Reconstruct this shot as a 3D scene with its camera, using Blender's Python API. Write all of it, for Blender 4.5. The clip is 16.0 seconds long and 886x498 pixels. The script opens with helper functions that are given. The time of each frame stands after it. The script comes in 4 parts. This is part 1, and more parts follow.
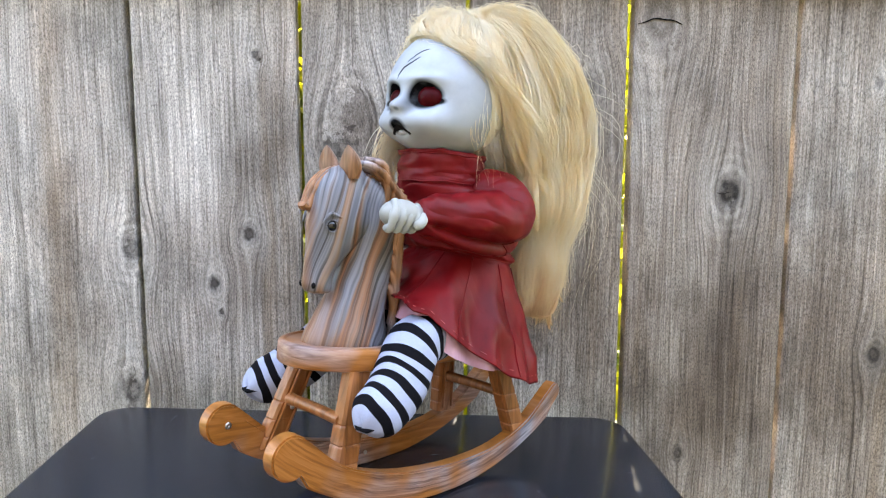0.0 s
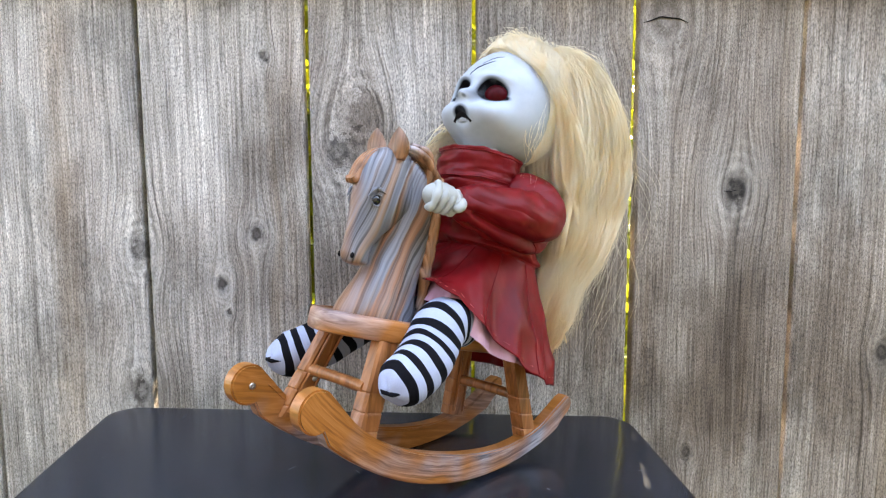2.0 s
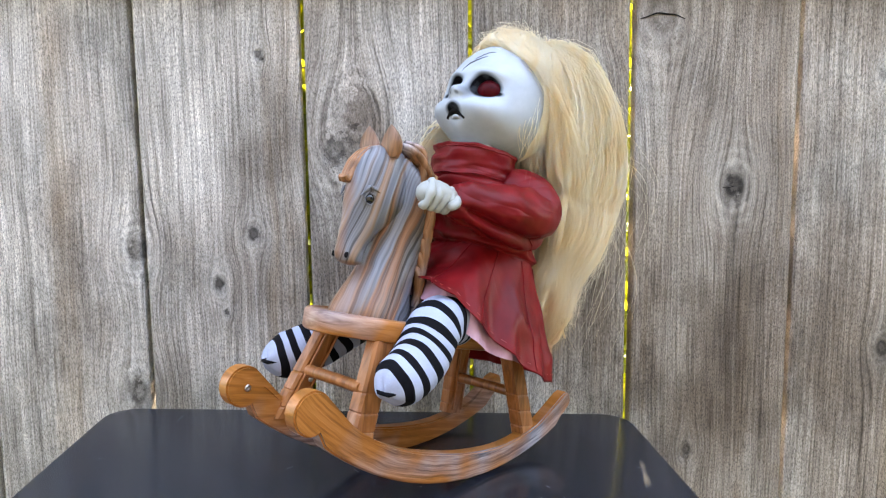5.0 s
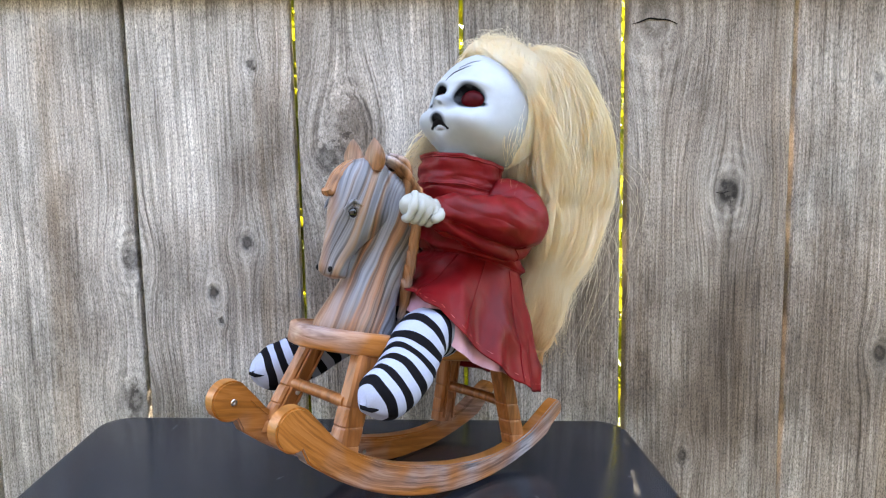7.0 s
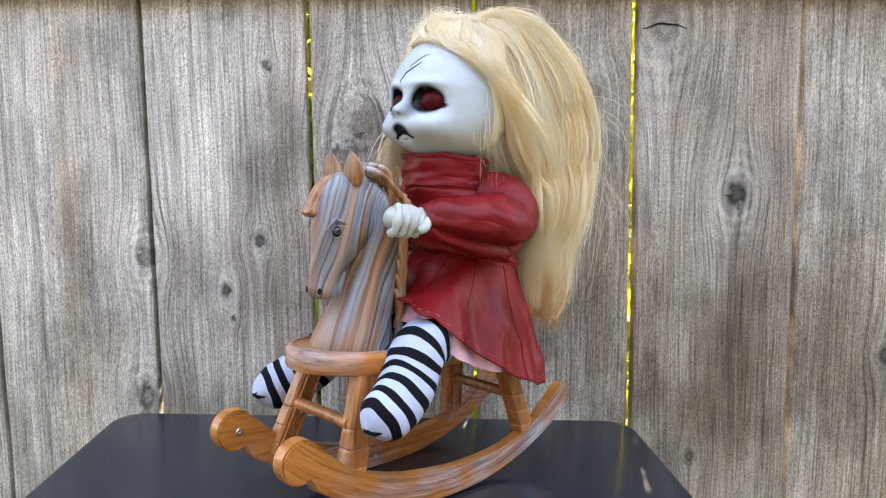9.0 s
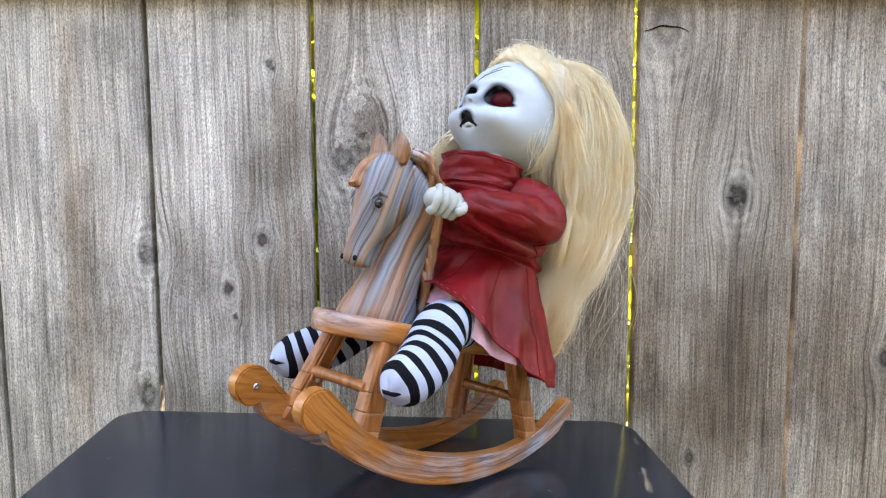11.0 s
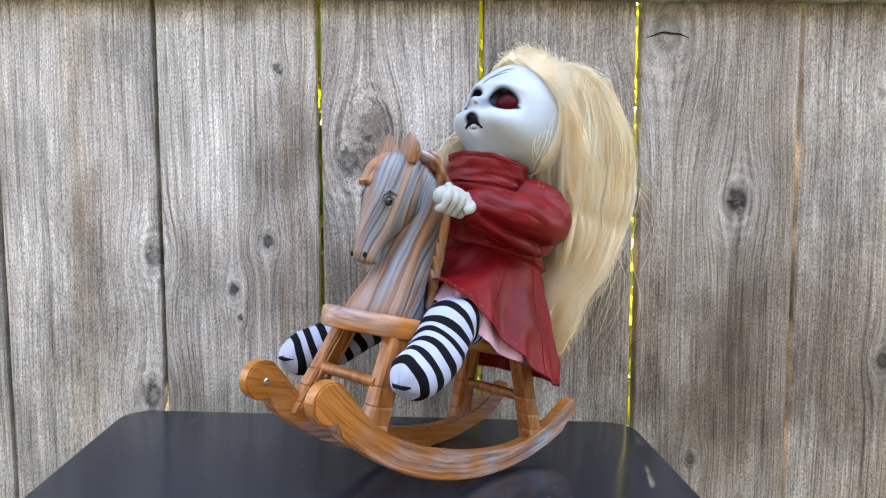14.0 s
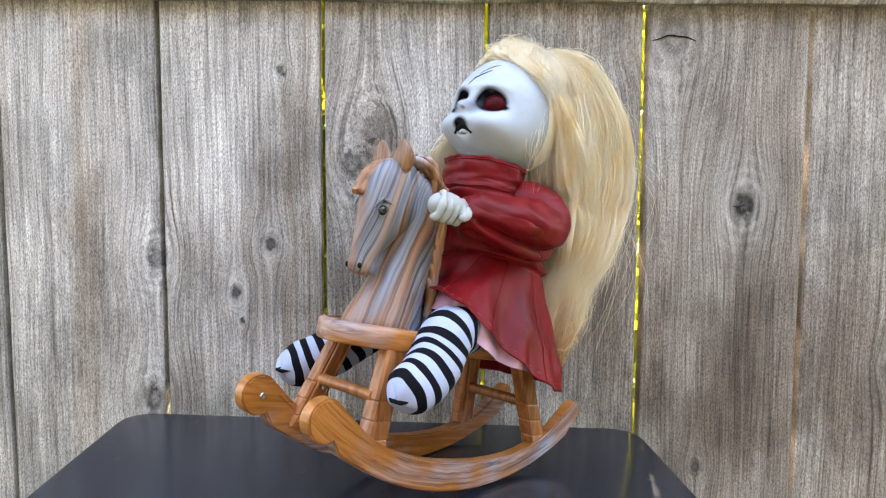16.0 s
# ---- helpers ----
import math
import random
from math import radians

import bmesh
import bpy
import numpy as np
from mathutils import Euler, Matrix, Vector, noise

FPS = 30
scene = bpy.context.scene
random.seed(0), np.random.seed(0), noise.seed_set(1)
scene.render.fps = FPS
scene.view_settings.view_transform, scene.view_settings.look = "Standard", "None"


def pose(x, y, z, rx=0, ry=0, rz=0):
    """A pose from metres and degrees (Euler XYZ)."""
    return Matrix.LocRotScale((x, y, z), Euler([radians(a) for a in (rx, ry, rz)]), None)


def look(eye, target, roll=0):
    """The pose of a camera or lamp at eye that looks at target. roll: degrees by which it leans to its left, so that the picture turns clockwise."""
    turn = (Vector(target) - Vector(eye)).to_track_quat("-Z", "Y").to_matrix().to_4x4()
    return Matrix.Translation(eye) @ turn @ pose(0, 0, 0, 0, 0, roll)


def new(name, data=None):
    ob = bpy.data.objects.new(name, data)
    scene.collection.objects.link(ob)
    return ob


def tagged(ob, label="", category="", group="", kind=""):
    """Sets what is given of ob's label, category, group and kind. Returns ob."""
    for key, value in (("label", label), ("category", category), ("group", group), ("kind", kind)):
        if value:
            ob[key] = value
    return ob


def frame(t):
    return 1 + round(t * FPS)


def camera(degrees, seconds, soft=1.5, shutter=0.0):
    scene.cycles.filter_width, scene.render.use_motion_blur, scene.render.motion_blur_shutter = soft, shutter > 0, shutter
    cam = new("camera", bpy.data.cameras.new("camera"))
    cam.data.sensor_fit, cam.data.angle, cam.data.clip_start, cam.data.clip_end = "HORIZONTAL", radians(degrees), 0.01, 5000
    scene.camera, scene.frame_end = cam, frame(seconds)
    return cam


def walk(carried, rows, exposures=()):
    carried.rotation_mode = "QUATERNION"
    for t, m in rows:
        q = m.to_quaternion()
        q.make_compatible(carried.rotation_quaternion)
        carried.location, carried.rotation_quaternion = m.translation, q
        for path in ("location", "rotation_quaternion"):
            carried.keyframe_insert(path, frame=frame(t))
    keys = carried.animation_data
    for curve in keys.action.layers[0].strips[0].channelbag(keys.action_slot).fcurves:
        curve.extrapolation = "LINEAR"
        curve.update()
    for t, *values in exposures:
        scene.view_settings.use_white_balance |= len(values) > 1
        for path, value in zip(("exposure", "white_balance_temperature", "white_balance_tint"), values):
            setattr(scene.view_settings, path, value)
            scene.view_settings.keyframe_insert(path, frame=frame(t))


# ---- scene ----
cam = camera(63.4, 16.0, soft=1.2)
PATH = [
    (0, (-0.042, -0.623, 0.965), (0.023, 1.359, 0.705), 0.1),
    (0.5, (-0.042, -0.623, 0.964), (0.023, 1.359, 0.705), -0.0),
    (1, (-0.044, -0.624, 0.963), (0.021, 1.358, 0.707), -0.1),
    (1.5, (-0.044, -0.624, 0.961), (0.015, 1.359, 0.71), -0.1),
    (2, (-0.046, -0.624, 0.961), (0.012, 1.359, 0.712), -0.2),
    (2.5, (-0.048, -0.623, 0.961), (0.01, 1.36, 0.708), -0.2),
    (3, (-0.046, -0.621, 0.959), (0.007, 1.362, 0.709), -0.3),
    (3.5, (-0.049, -0.624, 0.957), (0.013, 1.36, 0.712), -0.4),
    (4, (-0.047, -0.622, 0.958), (0.018, 1.362, 0.711), -0.5),
    (6.5, (-0.035, -0.623, 0.957), (0.001, 1.362, 0.719), -1.0),
    (7, (-0.029, -0.622, 0.966), (0.001, 1.362, 0.716), -1.1),
    (7.5, (-0.028, -0.621, 0.964), (0.002, 1.364, 0.719), -1.1),
    (8, (-0.03, -0.624, 0.962), (-0.006, 1.362, 0.722), -1.0),
    (8.5, (-0.036, -0.627, 0.961), (-0.006, 1.36, 0.728), -0.8),
    (9, (-0.04, -0.629, 0.96), (-0.006, 1.358, 0.732), -0.6),
    (11.5, (-0.044, -0.632, 0.954), (-0.007, 1.357, 0.748), -0.2),
    (12, (-0.047, -0.633, 0.953), (-0.008, 1.357, 0.753), -0.2),
    (12.5, (-0.047, -0.634, 0.954), (-0.006, 1.355, 0.749), -0.1),
    (13, (-0.048, -0.635, 0.95), (-0.001, 1.355, 0.76), -0.1),
    (13.5, (-0.048, -0.637, 0.95), (0.002, 1.354, 0.762), -0.1),
    (14, (-0.051, -0.639, 0.948), (0.001, 1.352, 0.766), 0.0),
    (14.5, (-0.05, -0.639, 0.949), (-0.004, 1.351, 0.762), 0.1),
    (15, (-0.049, -0.637, 0.954), (-0.02, 1.354, 0.762), 0.2),
    (15.5, (-0.048, -0.636, 0.953), (-0.018, 1.355, 0.766), 0.3),
    (16, (-0.049, -0.634, 0.949), (-0.013, 1.358, 0.773), 0.3),
]
walk(cam, [(t, look(eye, target, roll)) for t, eye, target, roll in PATH], [(0.0, 4.35, 8500.0, 12.0), (16.0, 4.35, 8500.0, 12.0)])

# ---- world, sun, exposure ----
SUN_EL, SUN_AZ = 40.0, 11.0
world = bpy.data.worlds.new("world")
scene.world = world
world.use_nodes = True
sky = world.node_tree.nodes.new("ShaderNodeTexSky")
sky.sky_type = "NISHITA"
sky.sun_disc = False
sky.sun_elevation, sky.sun_rotation = radians(SUN_EL), radians(SUN_AZ)
sky.dust_density = 2.0
background = world.node_tree.nodes["Background"]
background.inputs["Strength"].default_value = 0.15
world.node_tree.links.new(sky.outputs[0], background.inputs["Color"])
sun_data = bpy.data.lights.new("sun", "SUN")
sun_data.energy, sun_data.angle, sun_data.color = 3.0, radians(0.6), (1.0, 0.93, 0.82)
sun = new("sun", sun_data)
to_sun = Vector((math.sin(radians(SUN_AZ)) * math.cos(radians(SUN_EL)), math.cos(radians(SUN_AZ)) * math.cos(radians(SUN_EL)), math.sin(radians(SUN_EL))))
sun.matrix_world = look(to_sun * 6 + Vector((0, 0, 1)), (0, 0, 1))

# ---- node helpers ----


class Shader:
    """A node material with short calls for its nodes."""

    def __init__(self, name, rough=0.5, metal=0.0, spec=0.5):
        self.mat = bpy.data.materials.new(name)
        self.mat.use_nodes = True
        self.nt = self.mat.node_tree
        self.bsdf = self.nt.nodes["Principled BSDF"]
        self.bsdf.inputs["Roughness"].default_value = rough
        self.bsdf.inputs["Metallic"].default_value = metal
        self.bsdf.inputs["Specular IOR Level"].default_value = spec
        self.coord = self.nt.nodes.new("ShaderNodeTexCoord").outputs["Object"]

    def put(self, socket, value):
        if isinstance(value, bpy.types.NodeSocket):
            self.nt.links.new(value, socket)
        elif value is not None:
            socket.default_value = value

    def math(self, op, a, b=None, clamp=False):
        n = self.nt.nodes.new("ShaderNodeMath")
        n.operation, n.use_clamp = op, clamp
        self.put(n.inputs[0], a)
        self.put(n.inputs[1], b)
        return n.outputs[0]

    def vec(self, op, a, b=None):
        n = self.nt.nodes.new("ShaderNodeVectorMath")
        n.operation = op
        self.put(n.inputs[0], a)
        self.put(n.inputs[1], b)
        return n.outputs["Value"] if op in ("LENGTH", "DOT_PRODUCT", "DISTANCE") else n.outputs[0]

    def split(self, v):
        n = self.nt.nodes.new("ShaderNodeSeparateXYZ")
        self.put(n.inputs[0], v)
        return n.outputs[0], n.outputs[1], n.outputs[2]

    def join(self, x, y, z):
        n = self.nt.nodes.new("ShaderNodeCombineXYZ")
        for s, v in zip(n.inputs, (x, y, z)):
            self.put(s, v)
        return n.outputs[0]

    def noise(self, v, scale=1.0, detail=3.0, rough=0.55, distort=0.0):
        n = self.nt.nodes.new("ShaderNodeTexNoise")
        self.put(n.inputs["Vector"], v)
        n.inputs["Scale"].default_value, n.inputs["Detail"].default_value = scale, detail
        n.inputs["Roughness"].default_value, n.inputs["Distortion"].default_value = rough, distort
        return n.outputs["Fac"]

    def ramp(self, fac, stops):
        n = self.nt.nodes.new("ShaderNodeValToRGB")
        el = n.color_ramp.elements
        while len(el) < len(stops):
            el.new(0.5)
        for e, (p, c) in zip(el, stops):
            e.position, e.color = p, (*c, 1) if isinstance(c, tuple) else (c, c, c, 1)
        self.put(n.inputs[0], fac)
        return n.outputs[0]

    def mix(self, fac, a, b, how="MIX"):
        n = self.nt.nodes.new("ShaderNodeMix")
        n.data_type, n.blend_type = "RGBA", how
        self.put(n.inputs["Factor"], fac)
        self.put(n.inputs["A"], (*a, 1) if isinstance(a, tuple) else a)
        self.put(n.inputs["B"], (*b, 1) if isinstance(b, tuple) else b)
        return n.outputs["Result"]

    def rand(self):
        return self.nt.nodes.new("ShaderNodeObjectInfo").outputs["Random"]

    def color(self, c):
        self.put(self.bsdf.inputs["Base Color"], (*c, 1) if isinstance(c, tuple) else c)
        return self

    def roughness(self, v):
        self.put(self.bsdf.inputs["Roughness"], v)
        return self

    def bump(self, height, strength=0.3, distance=0.001):
        n = self.nt.nodes.new("ShaderNodeBump")
        n.inputs["Strength"].default_value, n.inputs["Distance"].default_value = strength, distance
        self.put(n.inputs["Height"], height)
        self.nt.links.new(n.outputs[0], self.bsdf.inputs["Normal"])
        return self


# ---- materials ----
# knots in the boards: x, z, radius, darkness
KNOTS = (
    (-0.179, 1.048, 0.0040, 0.8), (-0.190, 0.897, 0.0065, 0.90), (-0.221, 0.853, 0.0055, 0.95),
    (-0.216, 0.829, 0.0028, 0.9), (0.230, 0.933, 0.0112, 0.98), (0.195, 0.693, 0.0055, 0.6),
    (0.372, 0.785, 0.0080, 0.8), (0.163, 1.080, 0.0190, 0.35), (-0.291, 0.884, 0.0100, 0.65),
    (-0.296, 0.758, 0.0120, 0.6), (-0.117, 0.968, 0.0120, 0.6), (0.104, 1.025, 0.0080, 0.5),
    (0.358, 1.028, 0.0040, 0.6), (-0.098, 0.997, 0.0150, 0.20),
)


def wood_fence():
    s = Shader("weathered_cedar", rough=0.82, spec=0.25)
    x, y, z = s.split(s.coord)
    rnd = s.rand()
    u, dark, ring, pale = x, None, None, None
    wob = s.math("MULTIPLY", s.math("SUBTRACT", s.noise(s.coord, 130.0, 3, 0.6), 0.5), 0.009)
    xk, zk = s.math("ADD", x, wob), s.math("SUBTRACT", z, s.math("MULTIPLY", wob, 1.3))
    for kx, kz, r, depth in KNOTS:
        dx, dz = s.math("SUBTRACT", xk, kx), s.math("SUBTRACT", zk, kz)
        ex, ez = s.math("MULTIPLY", dx, 1 / r), s.math("MULTIPLY", dz, 0.8 / r)
        d2 = s.math("ADD", s.math("MULTIPLY", ex, ex), s.math("MULTIPLY", ez, ez))
        wz = s.math("MULTIPLY", dz, 0.22 / r)
        wide = s.math("ADD", s.math("MULTIPLY", s.math("MULTIPLY", ex, 0.35), s.math("MULTIPLY", ex, 0.35)), s.math("MULTIPLY", wz, wz))
        bow = s.math("EXPONENT", s.math("MULTIPLY", wide, -1.5))
        u = s.math("SUBTRACT", u, s.math("MULTIPLY", s.math("MULTIPLY", dx, bow), 0.86))
        core = s.math("MULTIPLY", s.math("EXPONENT", s.math("MULTIPLY", s.math("MULTIPLY", d2, d2), -1.0)), depth)
        halo = s.math("MULTIPLY", s.math("EXPONENT", s.math("MULTIPLY", d2, -0.30)), 0.42 * depth)
        dark = core if dark is None else s.math("MAXIMUM", dark, core)
        halo = s.math("MAXIMUM", halo, s.math("MULTIPLY", bow, 0.42 * depth))
        pale = halo if pale is None else s.math("MAXIMUM", pale, halo)
        q = s.math("MULTIPLY", s.math("SINE", s.math("MULTIPLY", s.math("SQRT", d2), 9.0)), bow)
        ring = q if ring is None else s.math("ADD", ring, q)
    shift = s.math("MULTIPLY", rnd, 37.0)
    warp = s.noise(s.join(s.math("MULTIPLY", u, 9.0), shift, s.math("MULTIPLY", z, 2.2)), 1.0, 2)
    uw = s.math("ADD", u, s.math("MULTIPLY", s.math("SUBTRACT", warp, 0.5), 0.018))
    fine = s.noise(s.join(s.math("MULTIPLY", uw, 620.0), shift, s.math("MULTIPLY", z, 16.0)), 1.0, 3, 0.65)
    line = s.noise(s.join(s.math("MULTIPLY", uw, 230.0), shift, s.math("MULTIPLY", z, 2.4)), 1.0, 5, 0.65)
    broad = s.noise(s.join(s.math("MULTIPLY", uw, 34.0), shift, s.math("MULTIPLY", z, 1.6)), 1.0, 3, 0.5)
    patch = s.noise(s.join(s.math("MULTIPLY", x, 9.0), shift, s.math("MULTIPLY", z, 5.0)), 1.0, 3, 0.6)
    fuzz = s.noise(s.vec("MULTIPLY", s.coord, (1000.0, 1000.0, 420.0)), 1.0, 3, 0.7)
    g = s.math("ADD", s.math("MULTIPLY", fine, 0.48), s.math("ADD", s.math("MULTIPLY", line, 0.30), s.math("MULTIPLY", broad, 0.22)))
    g = s.math("ADD", g, s.math("MULTIPLY", ring, 0.034))
    grey = s.ramp(g, [(0.36, (0.16, 0.142, 0.127)), (0.45, (0.37, 0.338, 0.307)), (0.53, (0.54, 0.502, 0.465)), (0.63, (0.72, 0.682, 0.645))])
    brown = s.ramp(g, [(0.36, (0.095, 0.076, 0.063)), (0.46, (0.245, 0.203, 0.174)), (0.55, (0.36, 0.308, 0.27)), (0.66, (0.54, 0.48, 0.435))])
    tone = s.ramp(s.math("ADD", patch, s.math("ADD", s.math("MULTIPLY", s.math("SUBTRACT", rnd, 0.5), 0.10), s.math("MULTIPLY", x, 0.36))), [(0.38, 0.0), (0.58, 1.0)])
    c = s.mix(tone, grey, brown)
    tan = s.ramp(s.noise(s.join(s.math("MULTIPLY", uw, 38.0), s.math("ADD", shift, 9.0), s.math("MULTIPLY", z, 1.1)), 1.0, 2), [(0.58, 0.0), (0.72, 0.32)])
    c = s.mix(tan, c, (0.36, 0.26, 0.17), "MIX")
    stain = s.noise(s.join(s.math("MULTIPLY", x, 16.0), s.math("ADD", shift, 5.0), s.math("MULTIPLY", z, 9.0)), 1.0, 4, 0.6)
    c = s.mix(1.0, c, s.ramp(stain, [(0.34, 0.66), (0.50, 1.0), (0.66, 1.22)]), "MULTIPLY")
    c = s.mix(1.0, c, s.ramp(fuzz, [(0.35, 0.50), (0.48, 1.0), (0.64, 1.42)]), "MULTIPLY")
    c = s.mix(pale, c, s.ramp(g, [(0.38, (0.22, 0.21, 0.20)), (0.55, (0.66, 0.65, 0.63))]))
    c = s.mix(dark, c, s.ramp(s.math("ADD", g, s.math("MULTIPLY", ring, 0.05)), [(0.40, (0.018, 0.016, 0.016)), (0.58, (0.08, 0.07, 0.065))]))
    # brown stains and shade painted into the boards: x, z, half width, half height, strength
    edge = s.math("MULTIPLY", s.math("SUBTRACT", stain, 0.5), 1.6)
    for kx, kz, w, h, most in ((0.215, 0.775, 0.085, 0.13, 0.65), (0.335, 0.79, 0.07, 0.11, 0.60), (-0.333, 0.783, 0.035, 0.06, 0.40), (-0.092, 0.985, 0.032, 0.045, 0.65), (-0.160, 0.960, 0.05, 0.028, 0.35), (-0.06, 0.80, 0.06, 0.10, 0.35), (-0.24, 0.72, 0.09, 0.06, 0.30), (0.095, 0.80, 0.04, 0.12, 0.35)):
        ex, ez = s.math("MULTIPLY", s.math("SUBTRACT", x, kx), 1 / w), s.math("MULTIPLY", s.math("SUBTRACT", z, kz), 1 / h)
        d2 = s.math("ADD", s.math("ADD", s.math("MULTIPLY", ex, ex), s.math("MULTIPLY", ez, ez)), edge)
        c = s.mix(s.math("MULTIPLY", s.ramp(d2, [(0.15, 1.0), (1.0, 0.0)]), most), c, s.mix(1.0, c, (0.40, 0.34, 0.29), "MULTIPLY"))
    # mildew under the rail
    mild = s.noise(s.vec("MULTIPLY", s.coord, (130.0, 130.0, 60.0)), 1.0, 4, 0.7)
    band = s.math("MULTIPLY", s.math("SUBTRACT", z, 1.075), 40.0, clamp=True)
    spots = s.math("MULTIPLY", s.ramp(mild, [(0.50, 0.0), (0.60, 1.0)]), band)
    c = s.mix(s.math("MULTIPLY", spots, 0.45), c, (0.10, 0.085, 0.07))
    s.color(c)
    h = s.math("ADD", s.math("MULTIPLY", fine, 0.6), s.math("ADD", s.math("MULTIPLY", line, 0.9), s.math("MULTIPLY", fuzz, 0.45)))
    h = s.math("SUBTRACT", h, s.math("MULTIPLY", dark, 0.5))
    s.bump(h, 1.0, 0.0034)
    return s.mat


def wood_toy(name, grain_axis, grey, base=(0.32, 0.112, 0.021), scale=1.0, depth=0.45):
    """Moulded toy wood: orange brown with airbrushed grey blue patches and carved grain."""
    s = Shader(name, rough=0.36, spec=0.32)
    x, y, z = s.split(s.coord)
    rough_patch = s.noise(s.vec("MULTIPLY", s.coord, (22.0, 14.0, 26.0)), 1.0, 2, 0.5)
    if grain_axis == "arc":
        zc = s.math("SUBTRACT", z, 0.209)
        reach = s.math("SQRT", s.math("ADD", s.math("MULTIPLY", x, x), s.math("MULTIPLY", zc, zc)))
        angle = s.math("DIVIDE", x, reach)
        swirl = s.noise(s.join(s.math("MULTIPLY", angle, 9.0), 0.0, s.math("MULTIPLY", reach, 60.0)), 1.0, 2)
        v = s.join(s.math("MULTIPLY", angle, 5.0), s.math("MULTIPLY", y, 20.0), s.math("ADD", s.math("MULTIPLY", reach, 560.0), s.math("MULTIPLY", swirl, 1.8)))
        rough_patch = s.noise(s.join(s.math("MULTIPLY", angle, 4.4), 2.0, s.math("MULTIPLY", reach, 22.0)), 1.0, 2, 0.5)
    elif grain_axis == "x":
        v = s.join(s.math("MULTIPLY", x, 22.0), s.math("MULTIPLY", y, 40.0), s.math("MULTIPLY", z, 260.0))
    else:
        v = s.join(s.math("MULTIPLY", x, 210.0), s.math("MULTIPLY", y, 210.0), s.math("MULTIPLY", z, 14.0))
    grain = s.noise(v, scale, 3, 0.6, 0.6)
    c = s.ramp(grain, [(0.32, tuple(k * depth for k in base)), (0.5, base), (0.66, tuple(min(1, k * 1.25 + 0.02) for k in base))])
    tint = s.ramp(rough_patch, [(0.54 - 0.08 * grey, 0.0), (0.74 - 0.08 * grey, min(1.0, 0.9 * grey + 0.05))])
    if grain_axis == "arc":
        tint = s.math("MULTIPLY", tint, s.ramp(angle, [(0.32, 1.0), (0.46, 0.0)]))
    gc = s.ramp(grain, [(0.34, (0.07, 0.075, 0.095)), (0.48, (0.20, 0.205, 0.245)), (0.64, (0.40, 0.40, 0.43))])
    s.color(s.mix(tint, c, gc))
    s.bump(grain, 0.28, 0.0006)
    return s.mat


def paint_horse():
    """Long airbrushed stripes of tan, umber and slate running down neck and head."""
    s = Shader("striped_horse_paint", rough=0.38, spec=0.45)
    x, y, z = s.split(s.coord)
    wob = s.noise(s.vec("MULTIPLY", s.coord, (30.0, 30.0, 16.0)), 1.0, 2)
    lean = s.math("MULTIPLY", s.math("SUBTRACT", z, 0.10), 0.22)
    u = s.math("ADD", s.math("SUBTRACT", s.math("MULTIPLY", x, 0.75), s.math("MULTIPLY", y, 0.62)), s.math("ADD", lean, s.math("MULTIPLY", wob, 0.011)))
    wide = s.noise(s.join(s.math("MULTIPLY", u, 62.0), 0.0, s.math("MULTIPLY", z, 3.0)), 1.0, 3, 0.55)
    thin = s.noise(s.join(s.math("MULTIPLY", u, 430.0), 3.0, s.math("MULTIPLY", z, 5.0)), 1.0, 2, 0.6)
    c = s.ramp(wide, [(0.34, (0.065, 0.070, 0.09)), (0.44, (0.165, 0.17, 0.195)), (0.485, (0.21, 0.135, 0.098)), (0.545, (0.20, 0.086, 0.043)), (0.58, (0.13, 0.098, 0.084)), (0.63, (0.145, 0.15, 0.175))])
    fine = s.ramp(thin, [(0.36, 0.30), (0.47, 0.92), (0.62, 1.38)])
    # plain tan along the ridge of the nose and down the breast
    nose = s.math("MULTIPLY", s.math("SUBTRACT", x, 0.0835), 300.0, clamp=True)
    breast = s.math("MULTIPLY", s.math("SUBTRACT", x, s.math("SUBTRACT", 0.1150, s.math("MULTIPLY", z, 0.42))), 120.0, clamp=True)
    low = s.math("MULTIPLY", s.math("SUBTRACT", 0.128, z), 400.0, clamp=True)
    bare = s.math("MULTIPLY", s.math("MAXIMUM", nose, s.math("MULTIPLY", breast, low)), 0.8)
    c = s.mix(1.0, c, fine, "MULTIPLY")
    s.color(s.mix(bare, c, s.ramp(thin, [(0.3, (0.19, 0.080, 0.037)), (0.7, (0.29, 0.135, 0.068))])))
    s.bump(thin, 0.8, 0.0013)
    return s.mat


